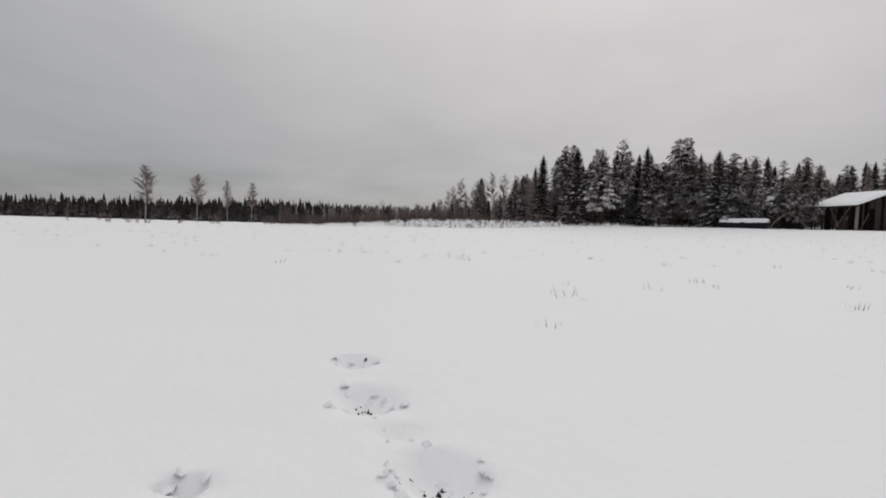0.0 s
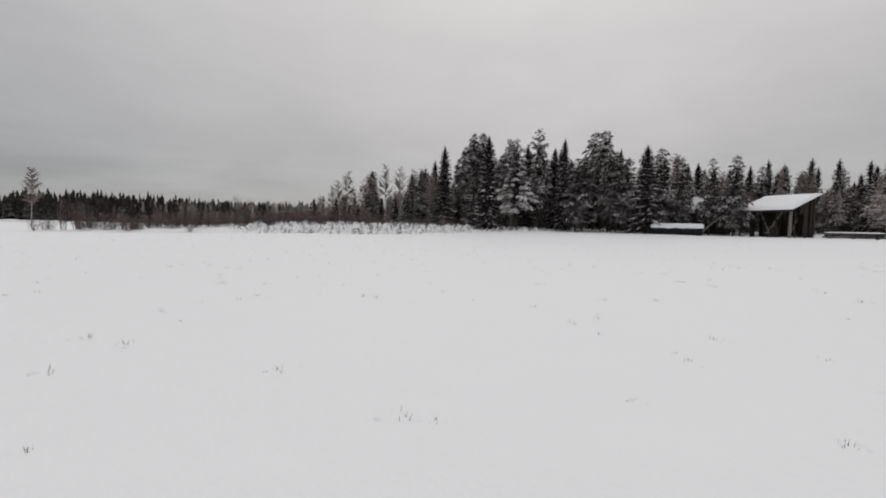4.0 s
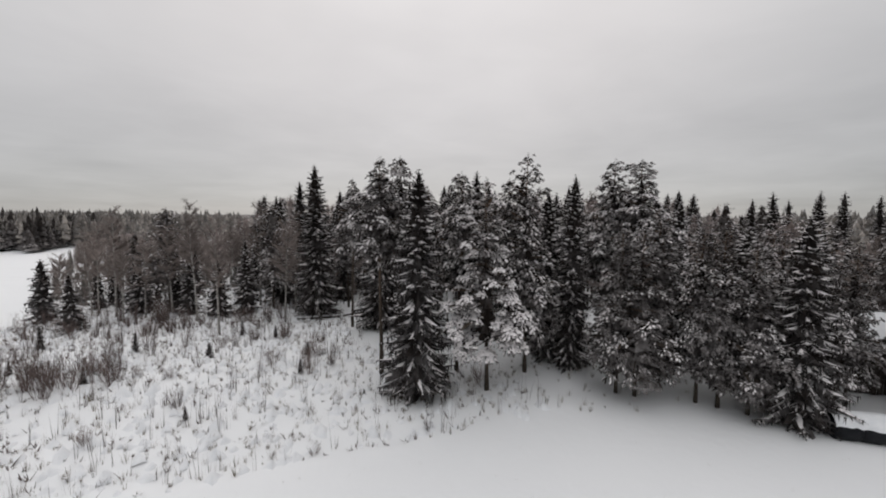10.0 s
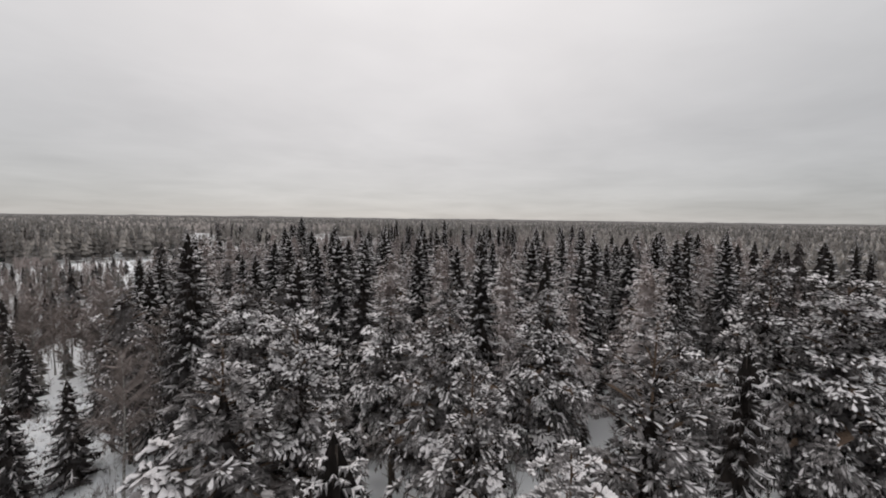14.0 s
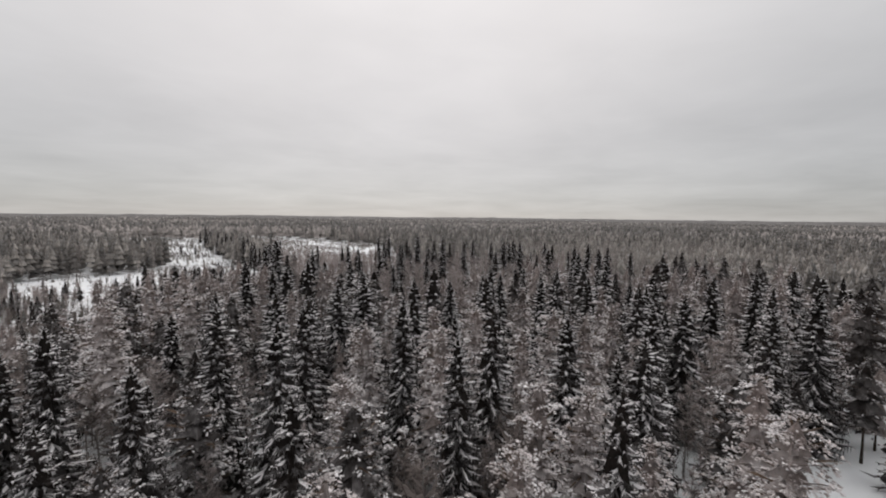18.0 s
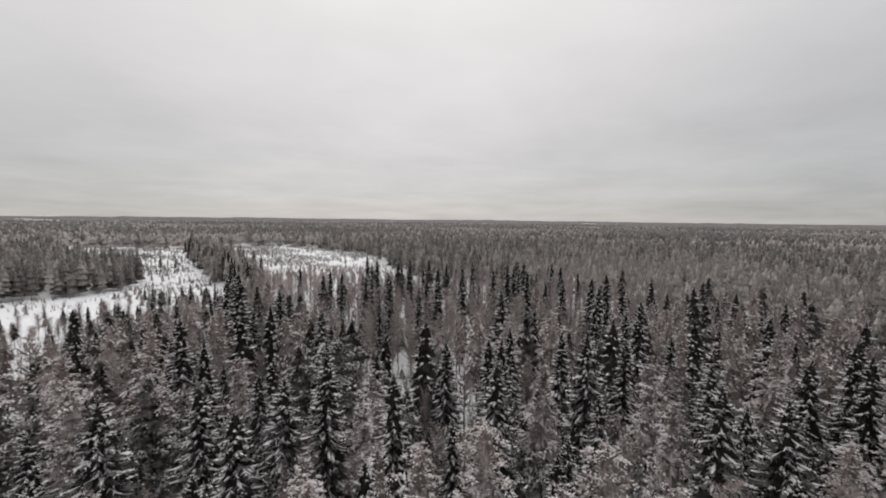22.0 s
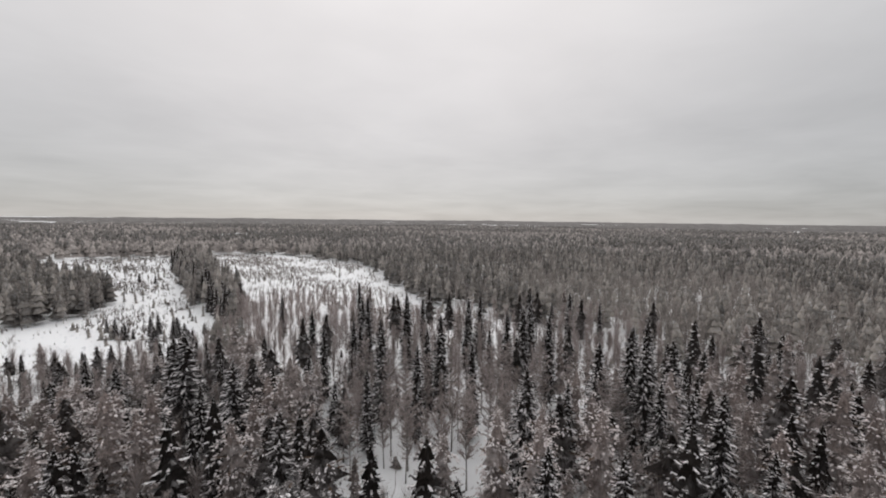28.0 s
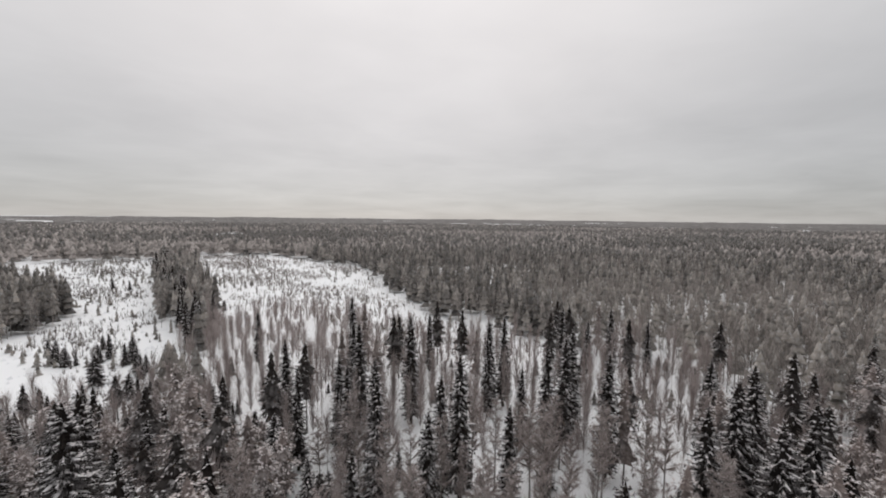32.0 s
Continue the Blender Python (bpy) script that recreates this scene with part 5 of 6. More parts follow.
def low_growth():
    """Young birch and small spruce on the wet ground west of the wood."""
    p = spots_in(LOW_WEST, 1100, 1, 1)
    x, y = np.array([q[0] for q in p]), np.array([q[1] for q in p])
    k = wave(x, y, 11, 0.3) > -0.5
    x, y = x[k], y[k]
    bare_woods("birch_thicket", x, y, rng.uniform(1.5, 6.0, len(x)), 1.0, 0.026, 26, TWIG, "young bare birches on the low ground west of the wood")
    k = rng.uniform(0, 1, len(x)) < 0.13
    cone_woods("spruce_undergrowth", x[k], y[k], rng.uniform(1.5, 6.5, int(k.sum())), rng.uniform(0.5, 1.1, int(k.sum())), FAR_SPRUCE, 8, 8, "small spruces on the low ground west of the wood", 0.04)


# ---------------------------------------------------------------- willow scrub between the fields
def shrub_mesh(seed, h, spread, stems, twigs):
    r = random.Random(seed)
    b = Build()
    for k in range(stems):
        az = r.uniform(0, 6.283)
        out = Vector((math.cos(az), math.sin(az), 0))
        root = out * spread * 0.35 * r.random()
        sh = h * r.uniform(0.4, 1.0)
        mid = root + out * spread * r.uniform(0.05, 0.4) + Vector((0, 0, sh * 0.5))
        top = mid + out * spread * r.uniform(0.0, 0.45) + Vector((r.uniform(-0.15, 0.15), r.uniform(-0.15, 0.15), sh * 0.5))
        b.tube([tuple(root - Vector((0, 0, 0.1))), tuple(mid), tuple(top)], [0.016, 0.010, 0.003], 3, False)
        for j in range(twigs):
            q = root.lerp(mid, r.uniform(0.35, 1)) if j % 3 == 0 else mid.lerp(top, r.random())
            ta = r.uniform(0, 6.283)
            tl = h * r.uniform(0.08, 0.24)
            tip = q + Vector((math.cos(ta) * tl * 0.7, math.sin(ta) * tl * 0.7, tl * r.uniform(0.3, 1.0)))
            side = Vector((-math.sin(ta), math.cos(ta), 0)) * 0.012
            b.tri(tuple(q + side), tuple(tip), tuple(q - side))
    return b.mesh("willow_shrub", WILLOW)


SHRUBS = [shrub_mesh(700 + i, h, s, n, 24) for i, (h, s, n) in enumerate(((2.6, 1.3, 22), (3.6, 0.9, 14), (1.6, 1.2, 20), (4.4, 0.8, 9), (2.2, 1.6, 26)))]


def shrub(i, x, y, k=1.0):
    ob = tagged(new("willow_shrub", SHRUBS[i]), "bare brown willow shrub standing in the snowy margin", "shrub", "willow shrubs of the field margin")
    ob.matrix_basis = Matrix.Translation((x, y, gz(x, y))) @ Euler((0, 0, random.uniform(0, 6.28))).to_matrix().to_4x4()
    ob.scale = (k, k, k)


for t in np.linspace(0, 1, 120):
    # the thick belt along the ditch
    x = -80 + 30 * t + random.uniform(-1.6, 1.6)
    y = float(edge_y(x)) + 4.0 + 9.5 * t + random.uniform(-3.0, 3.8)
    shrub(random.choice((0, 0, 1, 2, 3, 4, 4)), x, y, random.uniform(0.6, 1.15))
for k in range(52):
    x = random.uniform(-70, -34)
    y = random.uniform(84, 97) - 0.2 * (x + 50)
    shrub(random.choice((0, 1, 1, 2)), x, y, random.uniform(0.55, 1.0))
for x, y, k in spots_in(SCRUB, 46, 0.28, 0.6):
    shrub(random.choice((0, 2, 4)), x, y, k)
for x in (-72.5, -70.8, -75, -66.5, -88, -92, -97, -100, -103.5, -99, -107, -112, -86, -80):
    shrub(random.choice((0, 2, 3)), x + random.uniform(-1, 1), float(edge_y(x)) + random.uniform(0.5, 3.0), random.uniform(0.5, 1.0))


def blades(name, spots, n, height, wide, mat, label, category="grass", lean=0.5):
    """Dead stalks round each spot."""
    V, T = [], []
    for x, y, k in spots:
        z = gz(x, y)
        for _ in range(n):
            a, r = rng.uniform(0, 6.28), rng.uniform(0, 0.16) * k
            h = height * k * rng.uniform(0.4, 1.1)
            bx, by = x + r * math.cos(a), y + r * math.sin(a)
            w = wide * rng.uniform(0.7, 1.3)
            c, s = math.cos(a + 1.57) * w, math.sin(a + 1.57) * w
            i = len(V)
            V += [(bx + c, by + s, z - 0.03), (bx - c, by - s, z - 0.03), (bx + math.cos(a) * h * lean * rng.uniform(0, 1), by + math.sin(a) * h * lean * rng.uniform(0, 1), z + h)]
            T.append((i, i + 1, i + 2))
    return tagged(new(name, array_mesh(name, V, T, mat)), label, category, kind="stuff")


margin = spots_in(SCRUB, 1500, 0.3, 1.5) + spots_in([(-33, 79), (-22, 78.5), (-6, 80.5), (0, 83), (-5, 90), (-33, 92)], 260, 0.4, 1.2)
blades("dead_grass", margin, 12, 0.45, 0.012, STRAW, "dry grass and herb stalks poking through the snow of the margin")
blades("brushwood", spots_in(SCRUB, 1000, 0.4, 1.7), 4, 1.6, 0.012, WILLOW, "thin bare saplings scattered over the snowy margin", "shrubs", 0.22)


def brush_belt():
    """Close-set upright willow stems along the ditch at the edge of the field."""
    out = []
    px, py = [-84, -74, -72, -69, -66.5, -63, -58, -54], [61, 66, 71, 76, 80, 86, 91, 97]
    for t, a, b in zip(rng.uniform(0, 7, 560), rng.normal(0, 2.1, 560), rng.normal(0, 2.1, 560)):
        x, y = float(np.interp(t, range(8), px)), float(np.interp(t, range(8), py))
        if float(wave(x + a, y + b, 2.6, 0.4)) > -0.05 and y + b > float(edge_y(x + a)) + 0.6:
            out.append((x + a, y + b, rng.uniform(0.25, 1.0) * rng.uniform(0.7, 1.3) * (1.1 - 0.06 * t)))
    return out


blades("brushwood", brush_belt(), 20, 3.2, 0.013, WILLOW, "dense purplish brown willow stems along the ditch", "shrubs", 0.2)
blades("brushwood", spots_in([(-66, 66), (-30, 79), (-35, 92), (-50, 106), (-62, 98), (-70, 80)], 420, 0.25, 1.0), 9, 1.7, 0.010, WILLOW, "thin brown shoots in loose clumps on the snowy margin", "shrubs", 0.25)
blades("brushwood", spots_in([(-64, 60.5), (-45, 68), (-27, 76.5), (-24, 79), (-45, 72), (-64, 65)], 260, 0.3, 1.1), 8, 0.7, 0.010, STRAW, "dry stalks along the ploughed edge of the field", "shrubs", 0.35)


def tussock_snow(name, spots, label):
    r = random.Random(5)
    b = Build()
    for x, y, k in spots:
        lump(b, (x, y, gz(x, y) + 0.06), 0.34 * k, 0.26 * k, 0.22 * k, r.uniform(0, 6.28), r, 8)
    ob = new(name, b.mesh(name, SNOW, True))
    return tagged(ob, label, "snow", kind="stuff")


blades("brushwood", spots_in(SCRUB, 1700, 0.4, 1.5), 5, 0.30, 0.034, WILLOW, "dark broken twigs and stumps lying in the snow of the margin", "shrubs", 1.6)
tussock_snow("snow_hummocks", spots_in(SCRUB, 1900, 0.5, 2.2), "snow caps on grass tussocks in the margin")
for x, y, h in ((-41, 75.5, 0.9), (-36.8, 82.0, 1.2), (-31.0, 79.0, 0.8), (-50.5, 78.0, 1.0), (-45.5, 84.0, 1.3),
                (-47.0, 91.0, 1.6), (-53.0, 85.0, 1.8), (-57.5, 79.0, 1.3), (-43.0, 90.0, 1.3), (-61.0, 84.0, 2.2), (-64.0, 81.0, 2.6), (-38.0, 86.0, 1.2)):
    plant(random.choice(SMALL_SPRUCE), x, y, h, sink=0.03)


# ---------------------------------------------------------------- the near field: stubble and a trodden trail
def field_spots():
    out = [(-5.9, 8.75, 1.3), (-6.0, 8.35, 1.9), (-6.7, 8.25, 0.8), (-9.6, 8.3, 1.0), (-3.35, 11.05, 1.0), (-6.7, 11.2, 0.8), (-12.1, 9.9, 1.0), (-11.1, 19.3, 1.0), (-1.6, 4.6, 1.6), (-1.0, 6.1, 1.2), (1.2, 5.2, 0.8)]
    for _ in range(1500):
        x, y = rng.uniform(-75, 25), rng.uniform(3, 76)
        if y < float(edge_y(x)) - 1:
            out.append((x, y, rng.uniform(0.4, 1.1)))
    return out


stubble = field_spots()
blades("stubble", stubble, 7, 0.10, 0.006, STRAW, "broken straw stubble sticking out of the field snow", lean=0.8)


def trodden_earth():
    """Crumbs of soil and straw kicked up in the footprints."""
    b = Build()
    r = random.Random(9)
    for fx, fy, rad in FEET:
        for _ in range(int(26 * rad / 0.1)):
            x, y = fx + r.gauss(0, 0.42) * rad, fy + r.gauss(0, 0.3) * rad
            s = r.uniform(0.004, 0.011)
            lump(b, (x, y, gz(x, y) + s * 0.5), s * 1.4, s, s, r.uniform(0, 6.28), r, 5)
    return tagged(new("soil_crumbs", b.mesh("soil_crumbs", SOIL)), "dark crumbs of soil in the footprints on the snow", "soil", kind="stuff")


trodden_earth()


def kicked_snow():
    """Clods of snow thrown up round the footprints."""
    b = Build()
    r = random.Random(31)
    for fx, fy, rad in FEET:
        for _ in range(int(30 * rad / 0.1)):
            w, q = r.uniform(0, 6.28), rad * r.uniform(0.5, 1.7)
            x, y = fx + q * math.cos(w), fy + 0.8 * q * math.sin(w)
            s = r.uniform(0.006, 0.022) * (1.3 - 0.3 * q / rad)
            lump(b, (x, y, gz(x, y) + s * 0.2), s * 1.5, s * 1.2, s * 0.7, r.uniform(0, 6.28), r, 10)
    for x, y, k in stubble:
        if y < 48:
            for _ in range(4):
                s = r.uniform(0.03, 0.10) * k * (0.45 if y < 14 else 1.0)
                px, py = x + r.gauss(0, 0.12), y + r.gauss(0, 0.12)
                lump(b, (px, py, gz(px, py)), s * 1.6, s * 1.2, s * 0.35, r.uniform(0, 6.28), r, 11)
    return tagged(new("snow_clods", b.mesh("snow_clods", SNOW, True)), "small clods of loose snow on the trodden field", "snow", kind="stuff")


kicked_snow()


# ---------------------------------------------------------------- clearings
def clearing_growth():
    for poly, n in ((CUT_WEST, 620), (CUT_EAST, 620), (GAP, 26), (CUT_SMALL, 40)):
        x, y = zip(*[(p[0], p[1]) for p in spots_in(poly, n, 1, 1)])
        x, y = np.array(x), np.array(y)
        k = wave(x, y, 14, 0.8) + rng.normal(0, 0.35, len(x)) > 0.40 - 0.75 * smooth(300, 380, y)
        x, y = x[k], y[k]
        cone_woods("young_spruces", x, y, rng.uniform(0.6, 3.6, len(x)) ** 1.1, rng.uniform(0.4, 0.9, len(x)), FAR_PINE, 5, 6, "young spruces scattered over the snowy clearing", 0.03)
        tussock_snow("snow_hummocks", spots_in(poly, n * 4, 0.8, 2.8), "snow-capped stumps and tussocks in the clearing")
        spots = [p for p in spots_in(poly, n * 18, 0.4, 1.9) if float(wave(p[0], p[1], 15, 1.1)) + rng.normal(0, 0.45) > (0.0 if poly is CUT_EAST else 0.6)]
        blades("brushwood", spots, 8, 1.5, 0.045, TWIG, "bare birch shoots in loose drifts over the clearing", "shrubs", 0.3)


low_growth()
clearing_growth()
for x, y, h in ((-122.4, 227, 3.6), (-120.5, 226, 4.4), (-118, 225.5, 4.0), (-116, 224, 4.6), (-114.5, 225, 3.2), (-112, 228, 4.2), (-110.5, 227, 3.4), (-106, 230, 3.0), (-103, 227, 4.2), (-99, 232, 3.4), (-96, 222, 4.4), (-175.4, 315.1, 4.8), (-185.4, 317.6, 5.2), (-143, 309.8, 5.2), (-112, 279.9, 4.2), (-114, 282.5, 3.4), (-107, 232, 5.0), (-111, 230, 6.0), (-104, 226, 5.5), (-118, 236, 4.0), (-98, 222, 6.0), (-95, 219, 5.0), (-122, 228, 5.0), (-127, 231, 4.2), (-101, 215, 6.5), (-90, 210, 5)):
    plant(random.choice(SMALL_SPRUCE), x, y, h)


def dark_ridge():
    """The darker line of tall spruces that crosses the eastern forest."""
    t = rng.uniform(0, 1, 420)
    x, y = 110 + 330 * t + rng.normal(0, 6, 420), 560 - 90 * t + rng.normal(0, 9, 420)
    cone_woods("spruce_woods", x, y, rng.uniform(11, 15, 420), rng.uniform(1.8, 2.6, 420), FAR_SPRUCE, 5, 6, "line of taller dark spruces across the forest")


dark_ridge()


# ---------------------------------------------------------------- the yard: shed, bales, heaps
def board_wall(parent, p0, p1, z0, top0, top1, name="board", width=0.17, skip=()):
    """Upright boards side by side from p0 to p1, under a sloping top."""
    a, b = Vector((*p0, 0)), Vector((*p1, 0))
    n = max(1, int((b - a).length / width))
    ang = math.atan2(b.y - a.y, b.x - a.x)
    m = Euler((0, 0, ang)).to_matrix()
    for i in range(n):
        if i in skip:
            continue
        t = (i + 0.5) / n
        c = a.lerp(b, t)
        top = top0 + (top1 - top0) * t + random.uniform(-0.02, 0.02)
        lo = z0 + random.uniform(-0.02, 0.08)
        bd = Build()
        bd.box((c.x, c.y, (top + lo) / 2), (width * 0.94, 0.028 + random.uniform(0, 0.012), top - lo), m)
        part(name, bd, OLD_WOOD, parent)


def shed(x, y, turn, length, depth, low, high):
    """Open-fronted shed with one roof slope, posts along the low eave; local x runs along the eave, y to the back."""
    z = gz(x, y) - 0.05
    root = thing("shed", "open weathered timber shed with a snow-covered lean-to roof", "shed")
    run = math.hypot(depth + 1.2, (high - low) * (depth + 1.2) / depth)
    slope = math.atan2(high - low, depth)
    m = Euler((slope, 0, 0)).to_matrix()
    mid = (length / 2, depth / 2, (low + high) / 2)
    b = Build()
    b.box((mid[0] + 0.15, mid[1], mid[2] + 0.06), (length + 0.5, run, 0.09), m)
    roof = part("roof", b, OLD_WOOD, root, "dark board roof")
    s = Build()
    nx, ny = 28, 14
    vs, fs = [], []
    for j in range(ny + 1):
        for i in range(nx + 1):
            u, v = i / nx, j / ny
            edge = min(min(u, 1 - u) * nx, min(v, 1 - v) * ny, 1.6) / 1.6
            q = m @ Vector(((u - 0.5) * (length + 0.6) + 0.15, (v - 0.5) * (run + 0.08), 0.115 + 0.30 * edge ** 0.5 + random.uniform(-0.012, 0.012)))
            vs.append((q.x + mid[0], q.y + mid[1], q.z + mid[2]))
    for j in range(ny):
        for i in range(nx):
            k = j * (nx + 1) + i
            fs.append((k, k + 1, k + nx + 2, k + nx + 1))
    s.add(vs, fs)
    part("roof_snow", s, SNOW, roof, "thick even snow on the roof", True)
    for i in range(5):
        px = 0.1 + (length - 0.2) * i / 4
        for py, top in ((0.1, low), (depth - 0.1, high)):
            b = Build()
            corner = i == 4 and py < 1
            b.tube([(px, py, -0.3), (px + random.uniform(-0.05, 0.05), py, top + 0.02)], [0.19, 0.16] if corner else [0.10, 0.08], 8)
            part("post", b, PALE_WOOD if corner else OLD_WOOD, root, "thick pale corner post" if corner else "")
        b = Build()
        b.tube([(px, -0.4, low - 0.12 - 0.4 * math.tan(slope)), (px, depth + 0.5, high - 0.12 + 0.5 * math.tan(slope))], [0.06, 0.06], 6)
        part("rafter", b, OLD_WOOD, root)
    for py, zz in ((0.1, low - 0.02), (depth - 0.1, high - 0.02)):
        b = Build()
        b.tube([(-0.4, py, zz - 0.1), (length + 0.4, py, zz - 0.1)], [0.09, 0.09], 7)
        part("beam", b, OLD_WOOD, root)
    for i, (x0, x1) in enumerate(((length - 2.6, length - 0.9), (length - 2.2, length - 3.4))):
        b = Build()
        b.tube([(x0, 0.1, 0.5), (x1, 0.1, low - 0.25)], [0.06, 0.05], 6)
        part("brace", b, PALE_WOOD, root, "pale slanting pole")
    b = Build()
    b.box((length / 2, -0.62, low - 0.26), (length + 1.0, 0.04, 0.2))
    part("fascia_board", b, OLD_WOOD, root)
    board_wall(root, (0, depth), (length, depth), 0.05, high - 0.1, high - 0.1, width=0.3)
    board_wall(root, (length, 0.9), (length, depth), 0.05, low + (high - low) * 0.12, high - 0.1, width=0.24, skip=(1, 2, 3, 4, 5, 6, 7, 8, 13, 14, 17))
    board_wall(root, (length, 1.9), (length, 3.2), low - 0.5, low + (high - low) * 0.30, low + (high - low) * 0.5, width=0.24)
    for x0, y0, lean, tall in ((3.1, 1.2, 0.25, 2.2), (3.6, 1.5, -0.2, 2.0), (4.5, 2.6, 0.3, 2.5), (2.2, 3.0, 0.15, 2.3)):
        b = Build()
        b.tube([(x0, y0, 0.0), (x0 + lean * tall, y0 + 0.3, tall)], [0.06, 0.045], 6)
        part("leaning_pole", b, PALE_WOOD, root)
    board_wall(root, (0, 2.6), (0, depth), 0.05, low + (high - low) * 0.42, high - 0.1, width=0.24, skip=(5, 6, 7, 8))
    board_wall(root, (3.2, 0.12), (4.6, 0.12), 0.05, 1.5, 1.4, width=0.3)
    root.matrix_basis = Matrix.Translation((x, y, z)) @ Euler((0, 0, radians(turn))).to_matrix().to_4x4()
    return root


shed(7.4, 81.9, -42.1, 5.8, 5.9, 3.6, 5.5)


def bale_row(x0, y0, x1, y1, n, r):
    """Round bales wrapped end to end in black film, under one blanket of snow."""
    a, b = Vector((x0, y0, 0)), Vector((x1, y1, 0))
    z = min(gz(x0, y0), gz(x1, y1)) - 0.08
    root = thing("bale_row", "row of silage bales in black plastic film with snow on top", "silage bales")
    d = (b - a).normalized()
    s = Vector((-d.y, d.x, 0))
    L = (b - a).length / n
    rr = random.Random(3)
    for i in range(n):
        m = Build()
        rings, sides = 5, 18
        pts = []
        for j in range(rings):
            t = (j / (rings - 1))
            c = a + d * (L * (i + t))
            rad = r * (0.93 if j in (0, rings - 1) else 1.0)
            for k in range(sides):
                w = 6.283 * k / sides
                f = rad * (1 + rr.uniform(-0.02, 0.02))
                pts.append(tuple(c + s * math.cos(w) * f * 1.06 + Vector((0, 0, z + r * 0.9 + math.sin(w) * f * 0.92))))
        fs = [(j * sides + k, j * sides + (k + 1) % sides, (j + 1) * sides + (k + 1) % sides, (j + 1) * sides + k) for j in range(rings - 1) for k in range(sides)]
        fs += [tuple(range(sides))[::-1], tuple((rings - 1) * sides + k for k in range(sides))]
        m.add(pts, fs)
        part("bale", m, DARK_FILM, root, smooth=True)
    sn = Build()
    cols, arcs = 26, 9
    pts = []
    for j in range(cols + 1):
        t = j / cols
        e = min(t, 1 - t) * cols
        c = a + d * ((b - a).length * (t * 1.03 - 0.015))
        for k in range(arcs + 1):
            w = radians(22 + 136 * k / arcs + rr.uniform(-5, 5) * (k in (0, arcs)))
            f = r * (1.015 + 0.24 * math.sin(radians(180 * k / arcs)) ** 0.6 * min(1, 0.4 + 0.4 * e)) + rr.uniform(-0.01, 0.01)
            pts.append(tuple(c + s * math.cos(w) * f * 1.06 + Vector((0, 0, z + r * 0.9 + math.sin(w) * f * 0.92))))
    sn.add(pts, [(j * (arcs + 1) + k, j * (arcs + 1) + k + 1, (j + 1) * (arcs + 1) + k + 1, (j + 1) * (arcs + 1) + k) for j in range(cols) for k in range(arcs)])
    part("snow_cover", sn, SNOW, root, "thick white snow blanket", True)
    return root


bale_row(-3.5, 78.0, 2.3, 76.9, 5, 0.80)


def heap(x, y, rx, ry, h, seed, mat, name, label, category):
    """A lumpy mound."""
    r = random.Random(seed)
    n, m = 30, 12
    b = Build()
    vs, fs = [], []
    for j in range(m + 1):
        t = j / m
        for k in range(n):
            w = 6.283 * k / n
            f = (1 - t) ** 0.62 * (1 + 0.16 * math.sin(3 * w + seed) + 0.10 * math.sin(7 * w + 2 * seed))
            px, py = x + rx * f * math.cos(w), y + ry * f * math.sin(w)
            vs.append((px, py, gz(px, py) - 0.1 + h * (t ** 0.9) * (1 + 0.10 * math.sin(5 * w + t * 6)) + r.uniform(-0.03, 0.03)))
    for j in range(m):
        for k in range(n):
            l = (k + 1) % n
            fs.append((j * n + k, j * n + l, (j + 1) * n + l, (j + 1) * n + k))
    b.add(vs, fs)
    return tagged(new(name, b.mesh(name, mat, True)), label, category)


heap(20.0, 67.5, 2.9, 2.0, 1.75, 2, SNOW, "snow_heap", "snow-covered heap with grey streaks at the yard edge", "heap")
heap(21.6, 66.3, 0.9, 0.6, 0.9, 5, GREY_TARP, "tarp_pile", "grey tarpaulin bulging out of the snow-covered heap", "tarpaulin")


def low_stack(x, y, turn, length, label):
    """Squared timbers lying on bearers, with snow on top."""
    root = thing("timber_stack", label, "timber stack")
    z = gz(x, y)
    for i in range(3):
        b = Build()
        b.box((length * (i - 1) * 0.4, 0, 0.04), (0.14, 1.3, 0.10))
        part("bearer", b, OLD_WOOD, root)
    for j in range(3):
        for i in range(5):
            b = Build()
            b.box((random.uniform(-0.15, 0.15), -0.56 + 0.28 * i, 0.18 + 0.21 * j), (length + random.uniform(-0.4, 0.3), 0.24, 0.19))
            part("timber", b, OLD_WOOD, root)
    vs, fs = [], []
    for i in range(21):
        for k in range(7):
            e = min(i, 20 - i, 2) / 2
            vs.append((length * (i / 20 - 0.5) * 1.02, (k / 6 - 0.5) * 1.5, 0.69 + (0.13 * math.sin(math.pi * k / 6) ** 0.5 * (0.5 + 0.5 * e)) + random.uniform(-0.02, 0.02)))
    for i in range(20):
        for k in range(6):
            fs.append((i * 7 + k, (i + 1) * 7 + k, (i + 1) * 7 + k + 1, i * 7 + k + 1))
    b = Build()
    b.add(vs, fs)
    part("snow_cover", b, SNOW, root, "white snow on the stack", True)
    root.matrix_basis = Matrix.Translation((x, y, z)) @ Euler((0, 0, radians(turn))).to_matrix().to_4x4()


low_stack(17.8, 78.2, -18, 5.0, "low stack of dark timbers with snow on top beside the shed")
heap(23.6, 75.6, 2.0, 1.1, 1.35, 7, GREY_TARP, "covered_load", "grey tarpaulin-covered load standing in the snowy yard", "load")


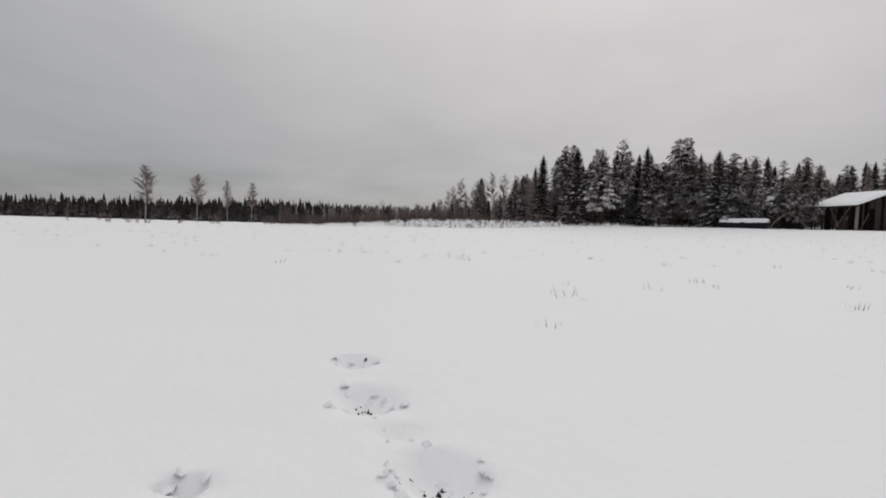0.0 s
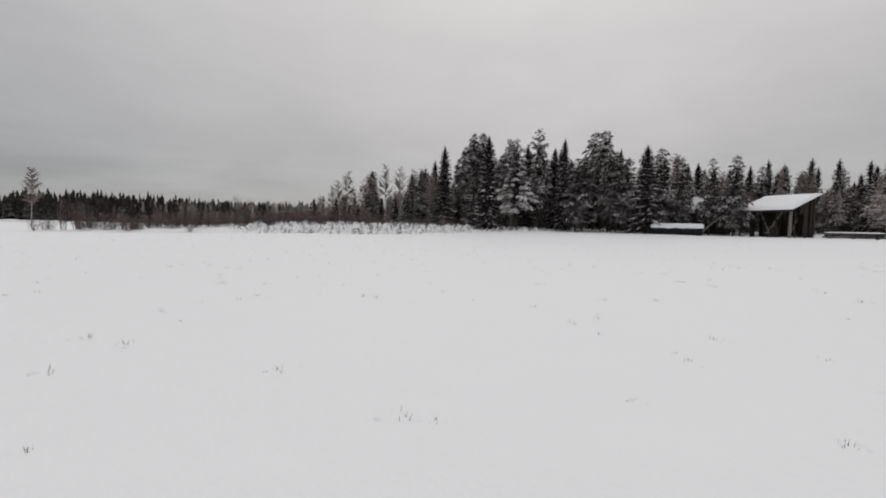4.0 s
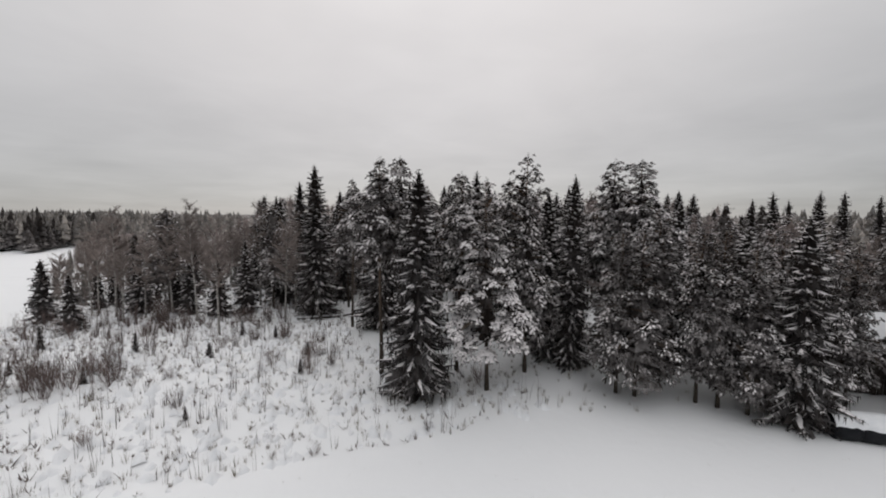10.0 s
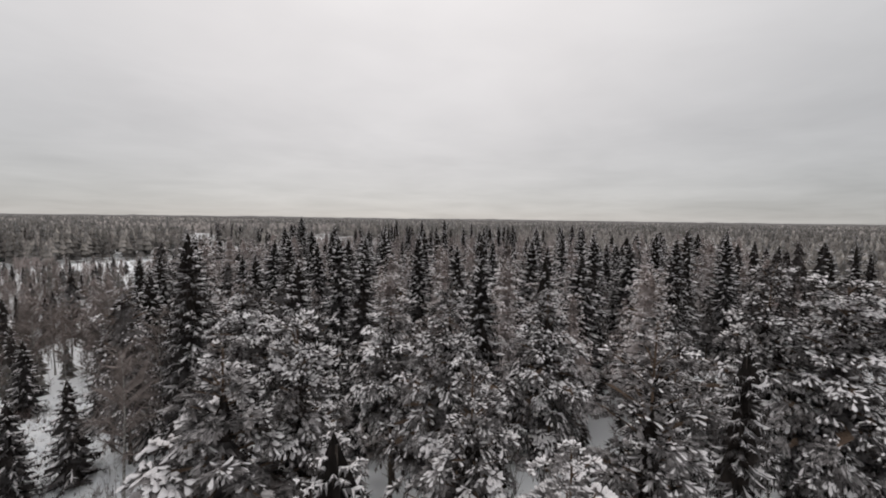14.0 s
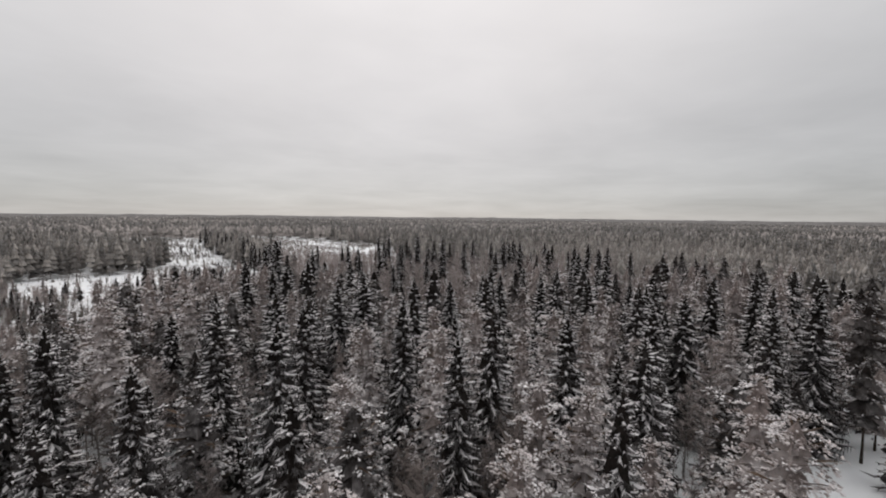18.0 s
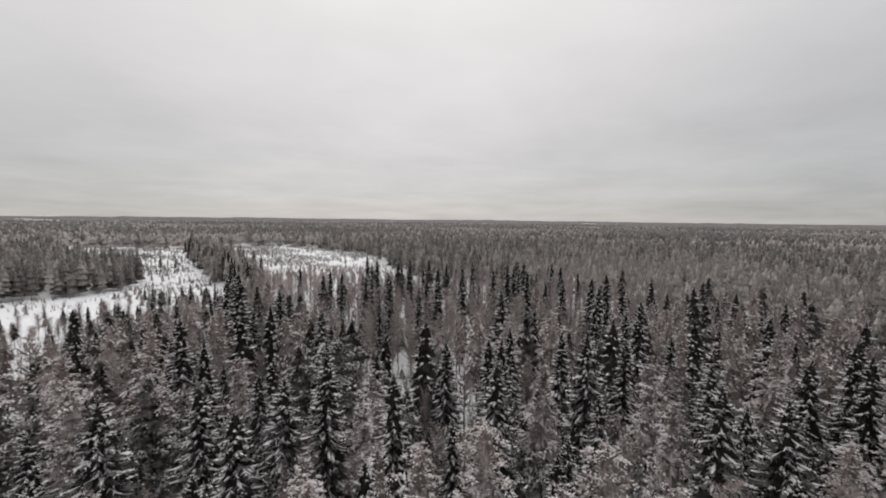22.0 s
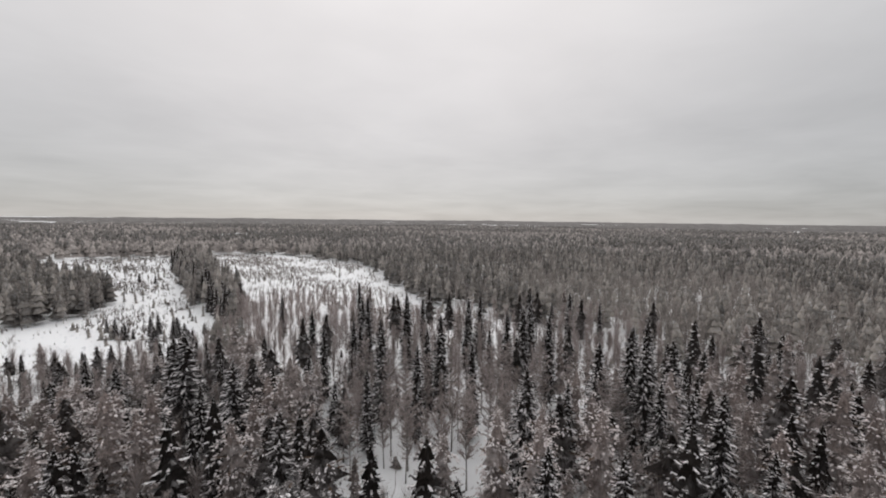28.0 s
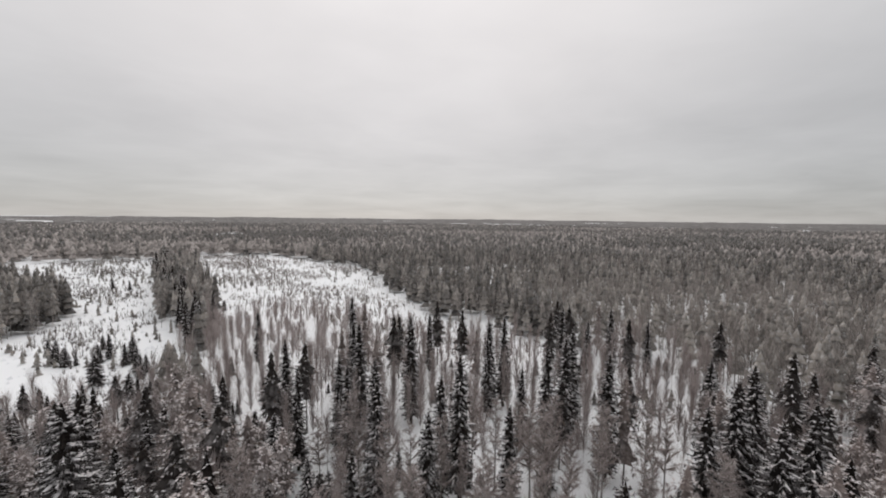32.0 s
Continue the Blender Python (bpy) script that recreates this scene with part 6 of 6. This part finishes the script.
def outbuilding(x, y, turn, name, label, size, snow=0.28):
    """Timber building with a gable roof: length along x, width, wall height and rise of the ridge."""
    root = thing(name, label, "hut")
    L, W, H, R = size
    for p0, p1 in (((0, 0), (L, 0)), ((0, W), (L, W))):
        board_wall(root, p0, p1, 0, H, H, width=0.35)
    for px in (0, L):
        for a, b2, t0, t1 in ((0, W / 2, H, H + R), (W / 2, W, H + R, H)):
            board_wall(root, (px, a), (px, b2), 0, t0, t1, width=0.35)
    ang = math.atan2(R, W / 2)
    for sg in (-1, 1):
        m = Euler((-sg * ang, 0, 0)).to_matrix()
        run = math.hypot(R, W / 2) + 0.5
        c = Vector((L / 2, W / 2 + sg * (W / 4 + 0.18), H + R / 2 - 0.12))
        b = Build()
        b.box(tuple(c + m @ Vector((0, 0, 0.05))), (L + 0.7, run, 0.08), m)
        slope = part("roof", b, OLD_WOOD, root)
        vs, fs, nx, ny = [], [], 16, 8
        for j in range(ny + 1):
            for i in range(nx + 1):
                u, v = i / nx, j / ny
                rim = min(min(u, 1 - u) * nx, (v if sg < 0 else 1 - v) * ny, 1.5) / 1.5
                vs.append(tuple(c + m @ Vector(((u - 0.5) * (L + 0.74), (v - 0.5) * (run + 0.05), 0.10 + snow * rim ** 0.5 + random.uniform(-0.012, 0.012)))))
        for j in range(ny):
            for i in range(nx):
                k = j * (nx + 1) + i
                fs.append((k, k + 1, k + nx + 2, k + nx + 1))
        b = Build()
        b.add(vs, fs)
        part("roof_snow", b, SNOW, slope, "white snow on the roof slope", True)
    root.matrix_basis = Matrix.Translation((x, y, gz(x, y) - 0.05)) @ Euler((0, 0, radians(turn))).to_matrix().to_4x4()


outbuilding(31.5, 76.0, -25, "outbuilding", "small dark timber outbuilding with a snowy gable roof", (6.0, 4.4, 2.4, 1.5))
outbuilding(2.4, 83.8, -6, "barn", "dark timber barn with a snow-covered gable roof behind the pines", (4.4, 4.0, 3.3, 1.8))


def broken_trunk():
    """A thin dead tree snapped at half its height, its top leaning back to the ground under the pines."""
    root = thing("broken_tree", "pale snapped dead tree leaning under the low pines", "dead tree")
    stem, top = [(2.4, 79.0, 0.0), (3.1, 78.8, 1.1), (3.9, 78.65, 1.9), (4.7, 78.5, 2.55)], [(4.66, 78.5, 2.5), (5.5, 78.45, 1.75), (6.3, 78.4, 0.85), (7.0, 78.3, 0.0)]
    for name, pts, r in (("trunk", stem, 0.11), ("broken_top", top, 0.075)):
        b = Build()
        b.tube([(x, y, gz(x, y) + z) for x, y, z in pts], [r, r * 0.85, r * 0.7, r * 0.55], 7)
        limb = part(name, b, PALE_WOOD, root, smooth=True)
        for k, (x, y, z) in enumerate(pts[1:3]):
            b = Build()
            b.tube([(x, y, gz(x, y) + z), (x + 0.25, y - 0.3, gz(x, y) + z - 0.35 + 0.2 * k)], [0.03, 0.012], 5)
            part("stub", b, PALE_WOOD, limb)


broken_trunk()


def fallen_trunk(x0, y0, x1, y1):
    root = thing("fallen_trunk", "fallen tree trunk under a ridge of snow on the forest floor", "log")
    n = 7
    pts = [(x0 + (x1 - x0) * i / (n - 1), y0 + (y1 - y0) * i / (n - 1)) for i in range(n)]
    b, s = Build(), Build()
    b.tube([(x, y, gz(x, y) + 0.16) for x, y in pts], [0.17 - 0.012 * i for i in range(n)], 8)
    s.tube([(x, y, gz(x, y) + 0.30) for x, y in pts], [0.12 - 0.009 * i for i in range(n)], 7)
    part("log", b, SPRUCE_BARK, root, smooth=True)
    part("snow_ridge", s, SNOW, root, "white snow along the trunk", True)


fallen_trunk(-44.0, 96.6, -37.2, 100.4)
